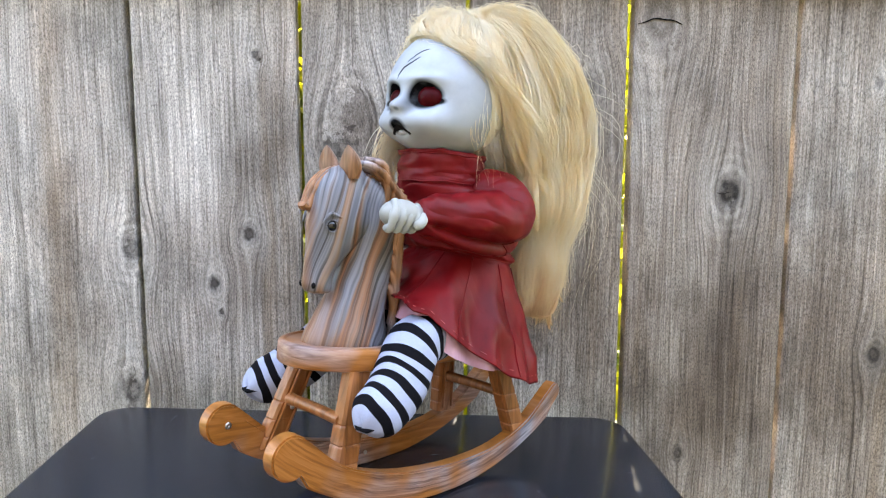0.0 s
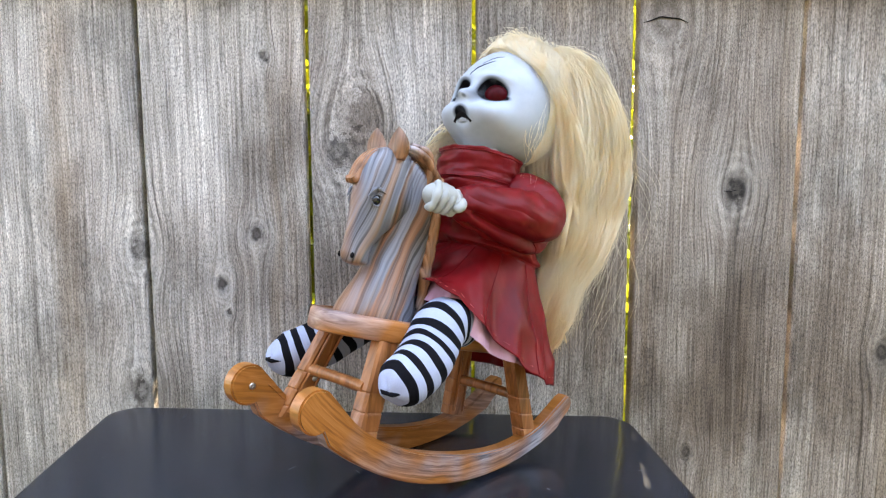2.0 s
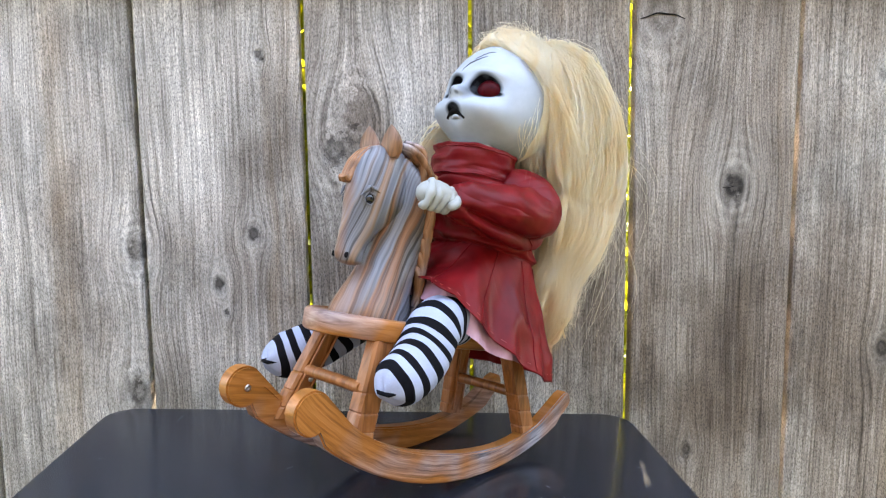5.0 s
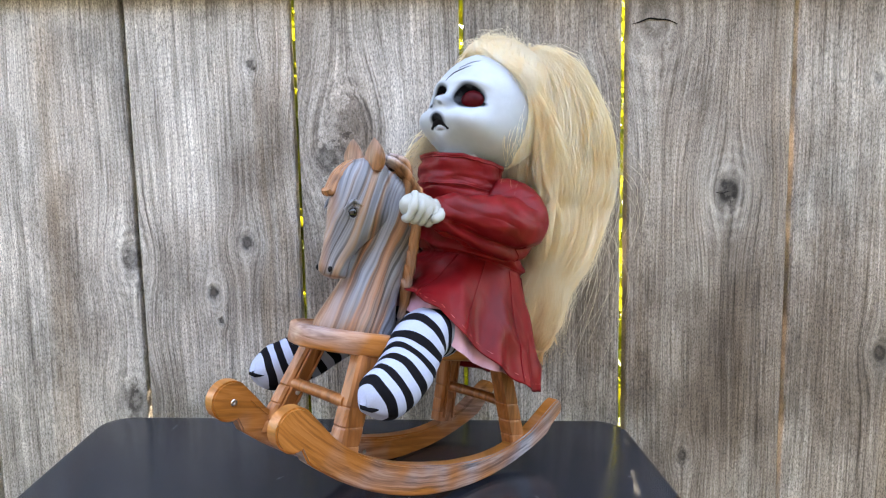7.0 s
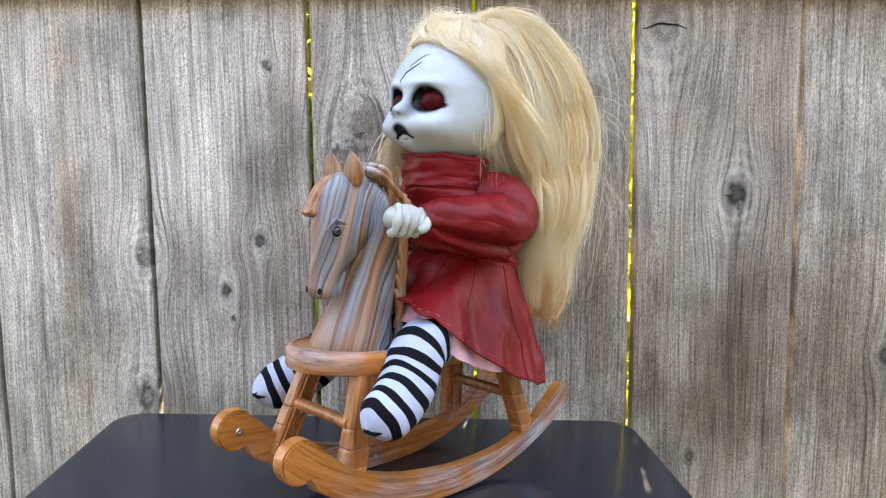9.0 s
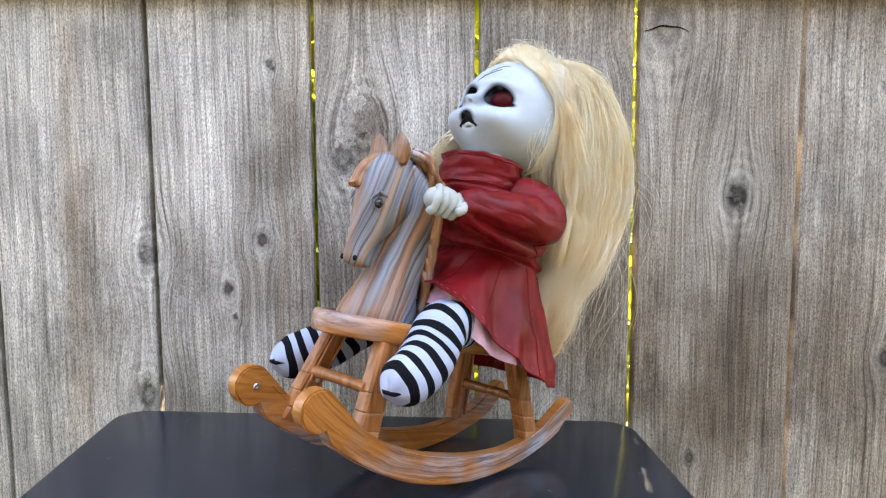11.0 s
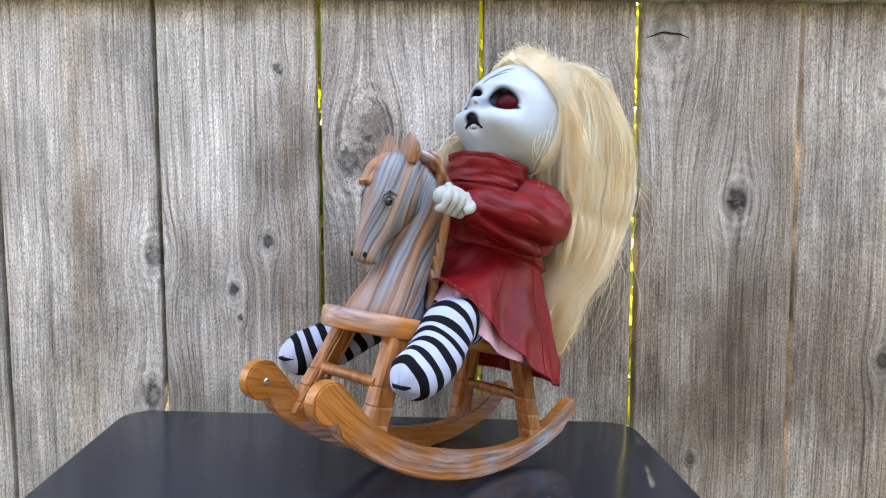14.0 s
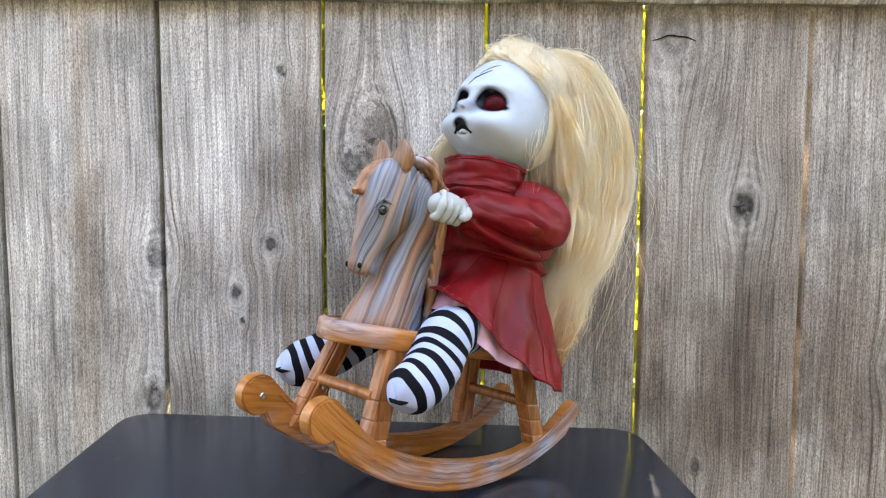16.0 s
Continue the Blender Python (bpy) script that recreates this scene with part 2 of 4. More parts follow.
def satin(name, dark, light):
    s = Shader(name, rough=0.36, spec=0.15)
    n = s.noise(s.vec("MULTIPLY", s.coord, (45.0, 45.0, 30.0)), 1.0, 4, 0.6)
    weave = s.noise(s.vec("MULTIPLY", s.coord, (1500.0, 1500.0, 1500.0)), 1.0, 2)
    s.color(s.ramp(n, [(0.35, dark), (0.65, light)]))
    s.roughness(s.ramp(n, [(0.3, 0.34), (0.7, 0.48)]))
    def crease(x, z):
        return s.math("ABSOLUTE", s.math("SUBTRACT", s.noise(s.vec("MULTIPLY", s.coord, (x, x, z)), 1.0, 2, 0.45, 0.6), 0.5))

    # bodice and sleeves crease crosswise, the skirt hangs in long folds
    k = s.ramp(s.split(s.coord)[2], [(0.140, 0.0), (0.152, 1.0)])
    both = s.math("ADD", s.math("MULTIPLY", crease(20.0, 44.0), s.math("MULTIPLY", k, 2.2)), s.math("MULTIPLY", crease(42.0, 12.0), s.math("MULTIPLY", s.math("SUBTRACT", 1.0, k), 0.5)))
    s.bump(s.math("ADD", s.math("MULTIPLY", weave, 0.05), s.math("MULTIPLY", both, 4.0)), 0.34, 0.0024)
    return s.mat


def plain(name, c, rough=0.5, spec=0.5, metal=0.0, vary=0.12, scale=120.0, bump=0.1):
    s = Shader(name, rough, metal, spec)
    n = s.noise(s.vec("MULTIPLY", s.coord, (scale, scale, scale)), 1.0, 4, 0.6)
    s.color(s.ramp(n, [(0.3, tuple(k * (1 - vary) for k in c)), (0.7, tuple(min(1, k * (1 + vary)) for k in c))]))
    if bump:
        s.bump(n, bump, 0.0005)
    return s.mat


def black_table():
    s = Shader("black_laminate", rough=0.3, spec=0.34)
    big = s.noise(s.vec("MULTIPLY", s.coord, (7.0, 7.0, 7.0)), 1.0, 3)
    dust = s.noise(s.vec("MULTIPLY", s.coord, (420.0, 420.0, 420.0)), 1.0, 3, 0.7)
    c = s.ramp(big, [(0.3, (0.009, 0.012, 0.017)), (0.7, (0.015, 0.019, 0.026))])
    c = s.mix(s.ramp(dust, [(0.68, 0.0), (0.78, 0.35)]), c, (0.30, 0.30, 0.30))
    s.color(c)
    s.roughness(s.ramp(s.math("ADD", s.math("MULTIPLY", big, 0.7), s.math("MULTIPLY", dust, 0.3)), [(0.3, 0.14), (0.7, 0.23)]))
    s.bump(dust, 0.03, 0.0004)
    return s.mat


def blond():
    s = Shader("blond_fibre", rough=0.34, spec=0.5)
    r = s.nt.nodes.new("ShaderNodeNewGeometry").outputs["Random Per Island"]
    n = s.ramp(s.noise(s.vec("MULTIPLY", s.coord, (80.0, 80.0, 22.0)), 1.0, 3), [(0.36, 0.0), (0.60, 1.0)])
    hx, hy, hz = s.split(s.coord)
    thread = s.noise(s.join(s.math("ADD", s.math("MULTIPLY", hx, 900.0), s.math("MULTIPLY", hz, 420.0)), s.math("MULTIPLY", hy, 900.0), s.math("MULTIPLY", hz, 60.0)), 1.0, 3, 0.6)
    # tan ends, with the shade on the lower lengths put into the colour
    tip_shade = s.math("MULTIPLY", s.math("SUBTRACT", 0.160, hz), 9.0, clamp=True)
    m = s.math("ADD", s.math("MULTIPLY", r, 0.20), s.math("ADD", s.math("MULTIPLY", n, 0.46), s.math("MULTIPLY", thread, 0.32)))
    m = s.math("SUBTRACT", m, tip_shade)
    s.bump(thread, 0.35, 0.0008)
    s.color(s.ramp(m, [(0.0, (0.66, 0.38, 0.17)), (0.18, (0.95, 0.75, 0.47)), (0.40, (0.99, 0.88, 0.66)), (0.68, (0.99, 0.96, 0.85))]))
    s.bsdf.inputs["Sheen Weight"].default_value = 0.4
    tr = s.nt.nodes.new("ShaderNodeBsdfTranslucent")
    tr.inputs["Color"].default_value = (0.99, 0.87, 0.64, 1)
    mx = s.nt.nodes.new("ShaderNodeMixShader")
    mx.inputs[0].default_value = 0.5
    s.nt.links.new(s.bsdf.outputs[0], mx.inputs[1])
    s.nt.links.new(tr.outputs[0], mx.inputs[2])
    s.nt.links.new(mx.outputs[0], s.nt.nodes["Material Output"].inputs["Surface"])
    return s.mat


def leaf_green():
    s = Shader("leaf", rough=0.45, spec=0.4)
    r = s.nt.nodes.new("ShaderNodeNewGeometry").outputs["Random Per Island"]
    s.color(s.ramp(r, [(0.0, (0.035, 0.075, 0.010)), (0.5, (0.09, 0.16, 0.018)), (1.0, (0.20, 0.24, 0.03))]))
    tr = s.nt.nodes.new("ShaderNodeBsdfTranslucent")
    tr.inputs["Color"].default_value = (0.34, 0.34, 0.022, 1)
    mx = s.nt.nodes.new("ShaderNodeMixShader")
    mx.inputs[0].default_value = 0.5
    s.nt.links.new(s.bsdf.outputs[0], mx.inputs[1])
    s.nt.links.new(tr.outputs[0], mx.inputs[2])
    s.nt.links.new(mx.outputs[0], s.nt.nodes["Material Output"].inputs["Surface"])
    return s.mat


def grass_ground():
    s = Shader("lawn", rough=0.9, spec=0.2)
    a = s.noise(s.coord, 2.0, 4)
    b_ = s.noise(s.coord, 90.0, 4, 0.7)
    c = s.ramp(s.math("ADD", s.math("MULTIPLY", a, 0.5), s.math("MULTIPLY", b_, 0.5)), [(0.35, (0.03, 0.035, 0.012)), (0.55, (0.055, 0.075, 0.022)), (0.7, (0.12, 0.10, 0.055))])
    s.color(c).bump(b_, 0.6, 0.02)
    return s.mat


# face frame of the doll's head
FACE_C, FACE_YAW = Vector((-0.0134, 0.0014, 0.256)), 1.0
FACE_N = Vector((math.cos(radians(FACE_YAW)), math.sin(radians(FACE_YAW)), 0.0))
FACE_L = Vector((-math.sin(radians(FACE_YAW)), math.cos(radians(FACE_YAW)), 0.0))
EYE_SIDE, EYE_UP, EYE_MID = 0.0128, -0.0092, 0.0020


def face_point(side, up, ahead):
    return FACE_C + FACE_L * side + Vector((0, 0, up)) + FACE_N * ahead


def face_paint():
    """Pale grey vinyl, black paint rubbed round the sockets and lips, shade painted beside the nose and in the
    nostrils.
    """
    s = Shader("pale_vinyl", rough=0.42, spec=0.45)
    n = s.noise(s.vec("MULTIPLY", s.coord, (70.0, 70.0, 70.0)), 1.0, 4, 0.6)
    c = s.ramp(n, [(0.3, (0.315, 0.355, 0.405)), (0.7, (0.38, 0.42, 0.475))])
    off = s.vec("SUBTRACT", s.coord, tuple(FACE_C))
    across, ahead, up = s.vec("DOT_PRODUCT", off, tuple(FACE_L)), s.vec("DOT_PRODUCT", off, tuple(FACE_N)), s.split(off)[2]
    soft = None
    # side, height, half width, half height, inner and outer rim of the fade, strength
    spots = [(0.0, -0.0268, 0.0062, 0.0046, 0.7, 1.25, 1.0)]
    for k in (-1, 1):
        mid = EYE_MID + k * EYE_SIDE
        # socket, painted shade beside the bridge, outer corner, painted nostril shade
        spots += [(mid, EYE_UP + 0.0022, 0.0102, 0.0088, 0.86, 1.16, 1.0), (mid - k * 0.0062, EYE_UP - 0.0008, 0.0056, 0.0085, 0.4, 1.3, 0.7),
                  (mid + k * 0.0070, EYE_UP - 0.0010, 0.0052, 0.0026, 0.7, 1.2, 1.0), (k * 0.0030, -0.0168, 0.0016, 0.0011, 0.4, 1.4, 0.65)]
    for s0, u0, w, h, r0, r1, most in spots:
        ex, ez = s.math("MULTIPLY", s.math("SUBTRACT", across, s0), 1 / w), s.math("MULTIPLY", s.math("SUBTRACT", up, u0), 1 / h)
        d = s.math("SQRT", s.math("ADD", s.math("MULTIPLY", ex, ex), s.math("MULTIPLY", ez, ez)))
        k = s.math("MULTIPLY", s.math("DIVIDE", s.math("SUBTRACT", r1, d), r1 - r0, clamp=True), most)
        soft = k if soft is None else s.math("MAXIMUM", soft, k)
    soft = s.math("MULTIPLY", soft, s.math("GREATER_THAN", ahead, 0.004))
    soft = s.math("MULTIPLY", soft, s.math("ADD", 0.75, s.math("MULTIPLY", n, 0.5)), clamp=True)
    s.color(s.mix(soft, c, (0.004, 0.004, 0.005)))
    s.roughness(s.math("ADD", 0.42, s.math("MULTIPLY", soft, 0.5)))
    s.put(s.bsdf.inputs["Specular IOR Level"], s.math("MULTIPLY", s.math("SUBTRACT", 1.0, soft), 0.45))
    s.bump(n, 0.06, 0.0005)
    return s.mat


FENCE = wood_fence()
RED = satin("red_satin", (0.105, 0.0028, 0.0045), (0.185, 0.0065, 0.0090))
PINK = satin("pink_lining", (0.40, 0.20, 0.26), (0.56, 0.34, 0.41))
THREAD = plain("pale_red_thread", (0.45, 0.12, 0.12), 0.6)
BLACK_KNIT = plain("black_knit", (0.005, 0.005, 0.007), 0.85, 0.06, scale=900.0, bump=0.25)
WHITE_KNIT = plain("white_knit", (0.31, 0.345, 0.465), 0.75, 0.3, vary=0.05, scale=900.0, bump=0.25)
VINYL = face_paint()
HAND_VINYL = plain("chalky_vinyl", (0.315, 0.325, 0.31), 0.5, 0.4, vary=0.07, scale=90.0)
EYE_RED = plain("dark_red_eye", (0.045, 0.0006, 0.002), 0.45, 0.08, vary=0.3, scale=300.0, bump=0.0)
INK = plain("black_paint", (0.008, 0.007, 0.008), 0.85, 0.1, bump=0.0)
LIP = plain("grey_lip", (0.34, 0.35, 0.38), 0.45, 0.4)
HAIR = blond()
HORSE = paint_horse()
WOOD = wood_toy("toy_wood", "x", 0.6, depth=0.65)
WOOD_SIDE = wood_toy("toy_wood_carved", "arc", 1.0, depth=0.5)
WOOD_LEG = wood_toy("toy_wood_leg", "z", 0.3, (0.28, 0.098, 0.027), depth=0.6)
MANE = wood_toy("toy_mane", "z", 1.1, (0.25, 0.110, 0.045))
EAR = wood_toy("toy_ear", "z", 0.45, (0.26, 0.115, 0.05))
STEEL = plain("screw_steel", (0.55, 0.54, 0.52), 0.28, 0.5, 1.0, 0.1, 400.0)
TABLE = black_table()
SCRATCH = plain("dusty_scratch", (0.16, 0.16, 0.16), 0.7, 0.2, bump=0.0)
LEAF = leaf_green()
BARK = plain("bark", (0.09, 0.06, 0.04), 0.9, 0.2, scale=60.0, bump=0.6)
LAWN = grass_ground()

# ---- mesh helpers ----


class Sketch:
    """Vertices and faces gathered for one mesh, each face with a material number."""

    def __init__(self):
        self.v, self.f, self.m = [], [], []

    def add(self, verts, faces, mat=0):
        n = len(self.v)
        self.v += [tuple(p) for p in verts]
        self.f += [tuple(i + n for i in f) for f in faces]
        self.m += [mat] * len(faces) if isinstance(mat, int) else list(mat)

    def rings(self, rings, mat=0, cap=True, ring_mats=None, closed=True):
        k, n = len(rings[0]), len(rings)
        verts = [p for ring in rings for p in ring]
        faces, mats = [], []
        for i in range(n - 1):
            for j in range(k if closed else k - 1):
                a, b_ = i * k + j, i * k + (j + 1) % k
                faces.append((a, b_, b_ + k, a + k))
                mats.append(ring_mats[i] if ring_mats else mat)
        if cap:
            faces += [tuple(range(k))[::-1], tuple(range((n - 1) * k, n * k))]
            mats += [ring_mats[0] if ring_mats else mat, ring_mats[-1] if ring_mats else mat]
        self.add(verts, faces, mats)

    def ball(self, c, r, mat=0, u=20, v=12, turn=None):
        c, rings = Vector(c), []
        for i in range(v + 1):
            t = math.pi * (0.002 + 0.996 * i / v)
            ring = []
            for j in range(u):
                a = 2 * math.pi * j / u
                p = Vector((r[0] * math.sin(t) * math.cos(a), r[1] * math.sin(t) * math.sin(a), -r[2] * math.cos(t)))
                ring.append(c + (turn @ p if turn else p))
            rings.append(ring)
        self.rings(rings, mat)

    def tube(self, path, radii, mat=0, k=12, flat=1.0, ring_mats=None, cap=True):
        path = [Vector(p) for p in path]
        side, rings = None, []
        for i, p in enumerate(path):
            t = (path[min(i + 1, len(path) - 1)] - path[max(i - 1, 0)]).normalized()
            if side is None:
                side = t.cross(Vector((0, 0, 1)) if abs(t.z) < 0.9 else Vector((1, 0, 0))).normalized()
            side = (side - t * side.dot(t)).normalized()
            up = t.cross(side)
            r = radii[i] if isinstance(radii, (list, tuple)) else radii
            rings.append([p + side * (r * math.cos(2 * math.pi * j / k)) + up * (r * flat * math.sin(2 * math.pi * j / k)) for j in range(k)])
        self.rings(rings, mat, cap, ring_mats)

    def mesh(self, name, mats, smooth=True):
        me = bpy.data.meshes.new(name)
        me.from_pydata(self.v, [], self.f)
        for m in mats:
            me.materials.append(m)
        me.polygons.foreach_set("material_index", self.m)
        me.polygons.foreach_set("use_smooth", [smooth] * len(self.f))
        me.update()
        return me


def spline(points, n):
    """n points along a Catmull-Rom curve; points may have any number of values."""
    pts = np.array(points, float)
    ext = np.vstack([2 * pts[0] - pts[1], pts, 2 * pts[-1] - pts[-2]])
    out = []
    for s in np.linspace(0, len(pts) - 1, n):
        i = min(int(s), len(pts) - 2)
        t = s - i
        a, b_, c, d = ext[i : i + 4]
        out.append(0.5 * (2 * b_ + (c - a) * t + (2 * a - 5 * b_ + 4 * c - d) * t * t + (3 * b_ - a - 3 * c + d) * t**3))
    return np.array(out)


def part(name, sketch, mats, parent, label="", smooth=True, sharp=35.0):
    """One mesh object under a thing or a part."""
    mats = mats if isinstance(mats, (list, tuple)) else [mats]
    me = sketch.mesh(name, mats, smooth) if isinstance(sketch, Sketch) else sketch
    if smooth and isinstance(sketch, Sketch):
        me.set_sharp_from_angle(angle=radians(sharp))
    ob = new(name, me)
    ob.parent = parent
    if label:
        tagged(ob, label)
    return ob


def slab(outline, y0, y1, bevel, flip=False):
    """A board of the outline (x, z) between y0 and y1, with rounded edges."""
    bm = bmesh.new()
    face = bm.faces.new([bm.verts.new((x, y0, z)) for x, z in outline])
    edges = list(face.edges)
    res = bmesh.ops.extrude_face_region(bm, geom=[face])
    moved = [v for v in res["geom"] if isinstance(v, bmesh.types.BMVert)]
    bmesh.ops.translate(bm, verts=moved, vec=(0, y1 - y0, 0))
    caps = [f for f in bm.faces if len(f.verts) > 4]
    rim = list({e for f in caps for e in f.edges})
    bmesh.ops.bevel(bm, geom=rim, offset=bevel, segments=2, affect="EDGES", clamp_overlap=True)
    bmesh.ops.recalc_face_normals(bm, faces=bm.faces)
    return bm


def bm_mesh(name, bm, mats, sharp=35.0, side_mat=None):
    me = bpy.data.meshes.new(name)
    if side_mat is not None:
        for f in bm.faces:
            if abs(f.normal.y) > 0.9:
                f.material_index = side_mat
    for f in bm.faces:
        f.smooth = True
    bm.to_mesh(me)
    bm.free()
    for m in mats:
        me.materials.append(m)
    me.set_sharp_from_angle(angle=radians(sharp))
    return me


# ---- ground ----
g = Sketch()
N = 24
g.add([(60 * math.sinh(3 * (i / N * 2 - 1)), 60 * math.sinh(3 * (j / N * 2 - 1)), 0.0) for j in range(N + 1) for i in range(N + 1)],
      [(j * (N + 1) + i, j * (N + 1) + i + 1, (j + 1) * (N + 1) + i + 1, (j + 1) * (N + 1) + i) for j in range(N) for i in range(N)])
ground = tagged(new("ground", g.mesh("ground", [LAWN])), "dry green lawn under table and fence", "ground", kind="structure")

# ---- fence ----
fence = tagged(new("fence"), "tall weathered grey cedar board fence with knots and narrow gaps", "fence", kind="structure")
GAP_X = {-3: -0.712, -2: -0.568, -1: -0.4235, 0: -0.2845, 1: -0.143, 2: -0.0005, 3: 0.139, 4: 0.285, 5: 0.430, 6: 0.575, 7: 0.72}
GAP_W = {-3: 0.004, -2: 0.004, -1: 0.0045, 0: 0.0042, 1: 0.0046, 2: 0.0042, 3: 0.0064, 4: 0.0042, 5: 0.004, 6: 0.004, 7: 0.004}


def gap_edge(i, z, sign):
    w = noise.noise((i * 7.3, z * 2.3, 1.7)) * 0.0011 + noise.noise((i * 3.1 + sign, z * 17, 4.1)) * 0.0005
    return GAP_X[i] + sign * GAP_W[i] / 2 + w


def board(i, low, high):
    s = Sketch()
    rings = []
    for z in np.linspace(low, high, 110):
        a, b_ = gap_edge(i, z, 1), gap_edge(i + 1, z, -1)
        cup = 0.0012 * noise.noise((i * 5.0, z * 0.9, 0.3))
        c = 0.0016
        row = [(a, 0.0155), (a, c + cup), (a + c, cup)]
        row += [(a + (b_ - a) * k / 8, cup + 0.0007 * noise.noise((i * 2.0 + k * 0.9, z * 3.0, 8.0))) for k in range(1, 8)]
        row += [(b_ - c, cup), (b_, c + cup), (b_, 0.0155)]
        rings.append([(x, y, z) for x, y in row])
    s.rings(rings)
    return part("board", s, FENCE, fence, sharp=40)


for i in range(-3, 7):
    board(i, 0.04, 1.86)
# rail across the boards
s = Sketch()
rings = []
for x in np.linspace(-0.72, 0.73, 120):
    lo = 1.1055 + 0.0016 * noise.noise((x * 9, 0, 0)) + 0.0007 * noise.noise((x * 60, 1, 0))
    rings.append([(x, -0.0015, lo), (x, -0.011, lo), (x, -0.013, lo + 0.003), (x, -0.013, 1.19), (x, -0.011, 1.194), (x, -0.0015, 1.194)])
s.rings(rings)
part("rail", s, FENCE, fence, "brown weathered horizontal fence rail")

crack = Sketch()
crack.tube(spline([(0.1435, -0.0006, 1.0755), (0.150, -0.0006, 1.0772), (0.158, -0.0006, 1.0800), (0.166, -0.0006, 1.0792), (0.174, -0.0006, 1.0785), (0.182, -0.0006, 1.0752)], 26), [0.0002 + 0.0007 * math.sin(math.pi * (0.05 + 0.9 * i / 25)) * (0.8 + 0.4 * noise.noise((i * 0.9, 0, 0))) for i in range(26)], k=6)
crack.tube(spline([(0.230, 0.0, 0.9330), (0.224, -0.0004, 0.9315), (0.219, -0.0004, 0.9325)], 10), 0.0003, k=6)
part("crack", crack, INK, fence, "dark split across a knot")

# ---- unseen dark walls added round the yard to cut low sky light ----
SHADE_WALL = plain("dark_light_blocker", (0.050, 0.052, 0.056), 0.9, 0.2, scale=14.0, bump=0.4)
for side, x0, x1, y0, y1, high in (("east", 2.6, 2.75, -2.4, 0.0, 2.5), ("west", -2.75, -2.6, -2.4, 0.0, 2.3), ("south", -2.75, 2.75, -2.55, -2.4, 2.8)):
    wl = Sketch()
    wl.rings([[(x0, y0, z), (x1, y0, z), (x1, y1, z), (x0, y1, z)] for z in (0.0, high)])
    tagged(new("shade_wall_" + side, wl.mesh("shade_wall_" + side, [SHADE_WALL], False)), "plain dark unseen wall added to block low sky light", "wall", kind="structure")

# ---- shrub behind the fence ----


def shrub(x0, y0, seed, count, spread, top, label, gaps=-0.18):
    rng = random.Random(seed)
    thing = tagged(new("shrub"), label, "shrub")
    thing.location = (x0, y0, 0)
    st = Sketch()
    for k in range(6):
        a = k * 1.05 + rng.random()
        path = spline([(0, 0, 0), (0.05 * math.cos(a), 0.05 * math.sin(a), top * 0.35), (spread[0] * 0.5 * math.cos(a), spread[1] * 0.5 * math.sin(a), top * 0.85)], 9)
        st.tube(path, [0.016 * (1 - 0.09 * i) for i in range(9)], k=8)
    part("stem", st, BARK, thing)
    lf = Sketch()
    for k in range(count):
        p = Vector((rng.uniform(-1, 1) * spread[0], rng.uniform(-1, 1) * spread[1], rng.uniform(0.15, 1.0) * top))
        if noise.noise(p * 5.0) < gaps:
            continue
        L, W = rng.uniform(0.03, 0.055), rng.uniform(0.014, 0.024)
        m = Euler((rng.uniform(-1.2, 1.2), rng.uniform(-1.2, 1.2), rng.uniform(0, 6.3))).to_matrix()
        v = [p + m @ Vector(q) for q in ((0, 0, 0), (-W, L * 0.35, 0.004), (-W * 0.75, L * 0.7, 0.002), (0, L, -0.004), (W * 0.75, L * 0.7, 0.002), (W, L * 0.35, 0.004), (0, L * 0.5, -0.003))]
        lf.add(v, [(0, 6, 1), (1, 6, 2), (2, 6, 3), (3, 6, 4), (4, 6, 5), (5, 6, 0)])
    part("crown", lf, LEAF, thing)


shrub(-0.47, 0.42, 1, 13000, (0.55, 0.26), 1.9, "sunlit yellow green leafy shrub behind the fence", -0.6)
shrub(0.0, 1.55, 4, 26000, (1.7, 0.30), 1.62, "dense sunlit yellow green hedge behind the fence", -0.7)
shrub(0.66, 0.40, 2, 4200, (0.50, 0.25), 1.8, "sunlit green leafy shrub beyond the fence boards", -0.10)

# ---- table ----
TABLE_Z = 0.75
TABLE_TURN, TABLE_TILT = 1.8, 2.6


def rounded(x0, x1, y0, y1, r, n=8):
    pts = []
    for cx, cy, a in ((x1 - r, y1 - r, 0), (x0 + r, y1 - r, 90), (x0 + r, y0 + r, 180), (x1 - r, y0 + r, 270)):
        pts += [(cx + r * math.cos(radians(a + 90 * k / n)), cy + r * math.sin(radians(a + 90 * k / n))) for k in range(n + 1)]
    return pts


table = tagged(new("side_table"), "black scuffed side table with rounded corners", "table")
table.matrix_world = Matrix.Translation((-0.300, -0.047, TABLE_Z + 0.0114)) @ pose(0, 0, 0, 0, TABLE_TILT, TABLE_TURN) @ Matrix.Translation((0, 0, -TABLE_Z))
TW, TD = 0.430, 0.40


def table_top():
    s = Sketch()
    rings = []
    for inset, z in ((0.004, TABLE_Z - 0.024), (0.001, TABLE_Z - 0.021), (0.0, TABLE_Z - 0.018), (0.0, TABLE_Z - 0.006), (0.0012, TABLE_Z - 0.0025), (0.004, TABLE_Z - 0.0005), (0.008, TABLE_Z)):
        rings.append([(x, y, z) for x, y in rounded(inset, TW - inset, -TD + inset, -inset, 0.024 - inset * 0.5)])
    s.rings(rings)
    part("tabletop", s, TABLE, table, sharp=25)


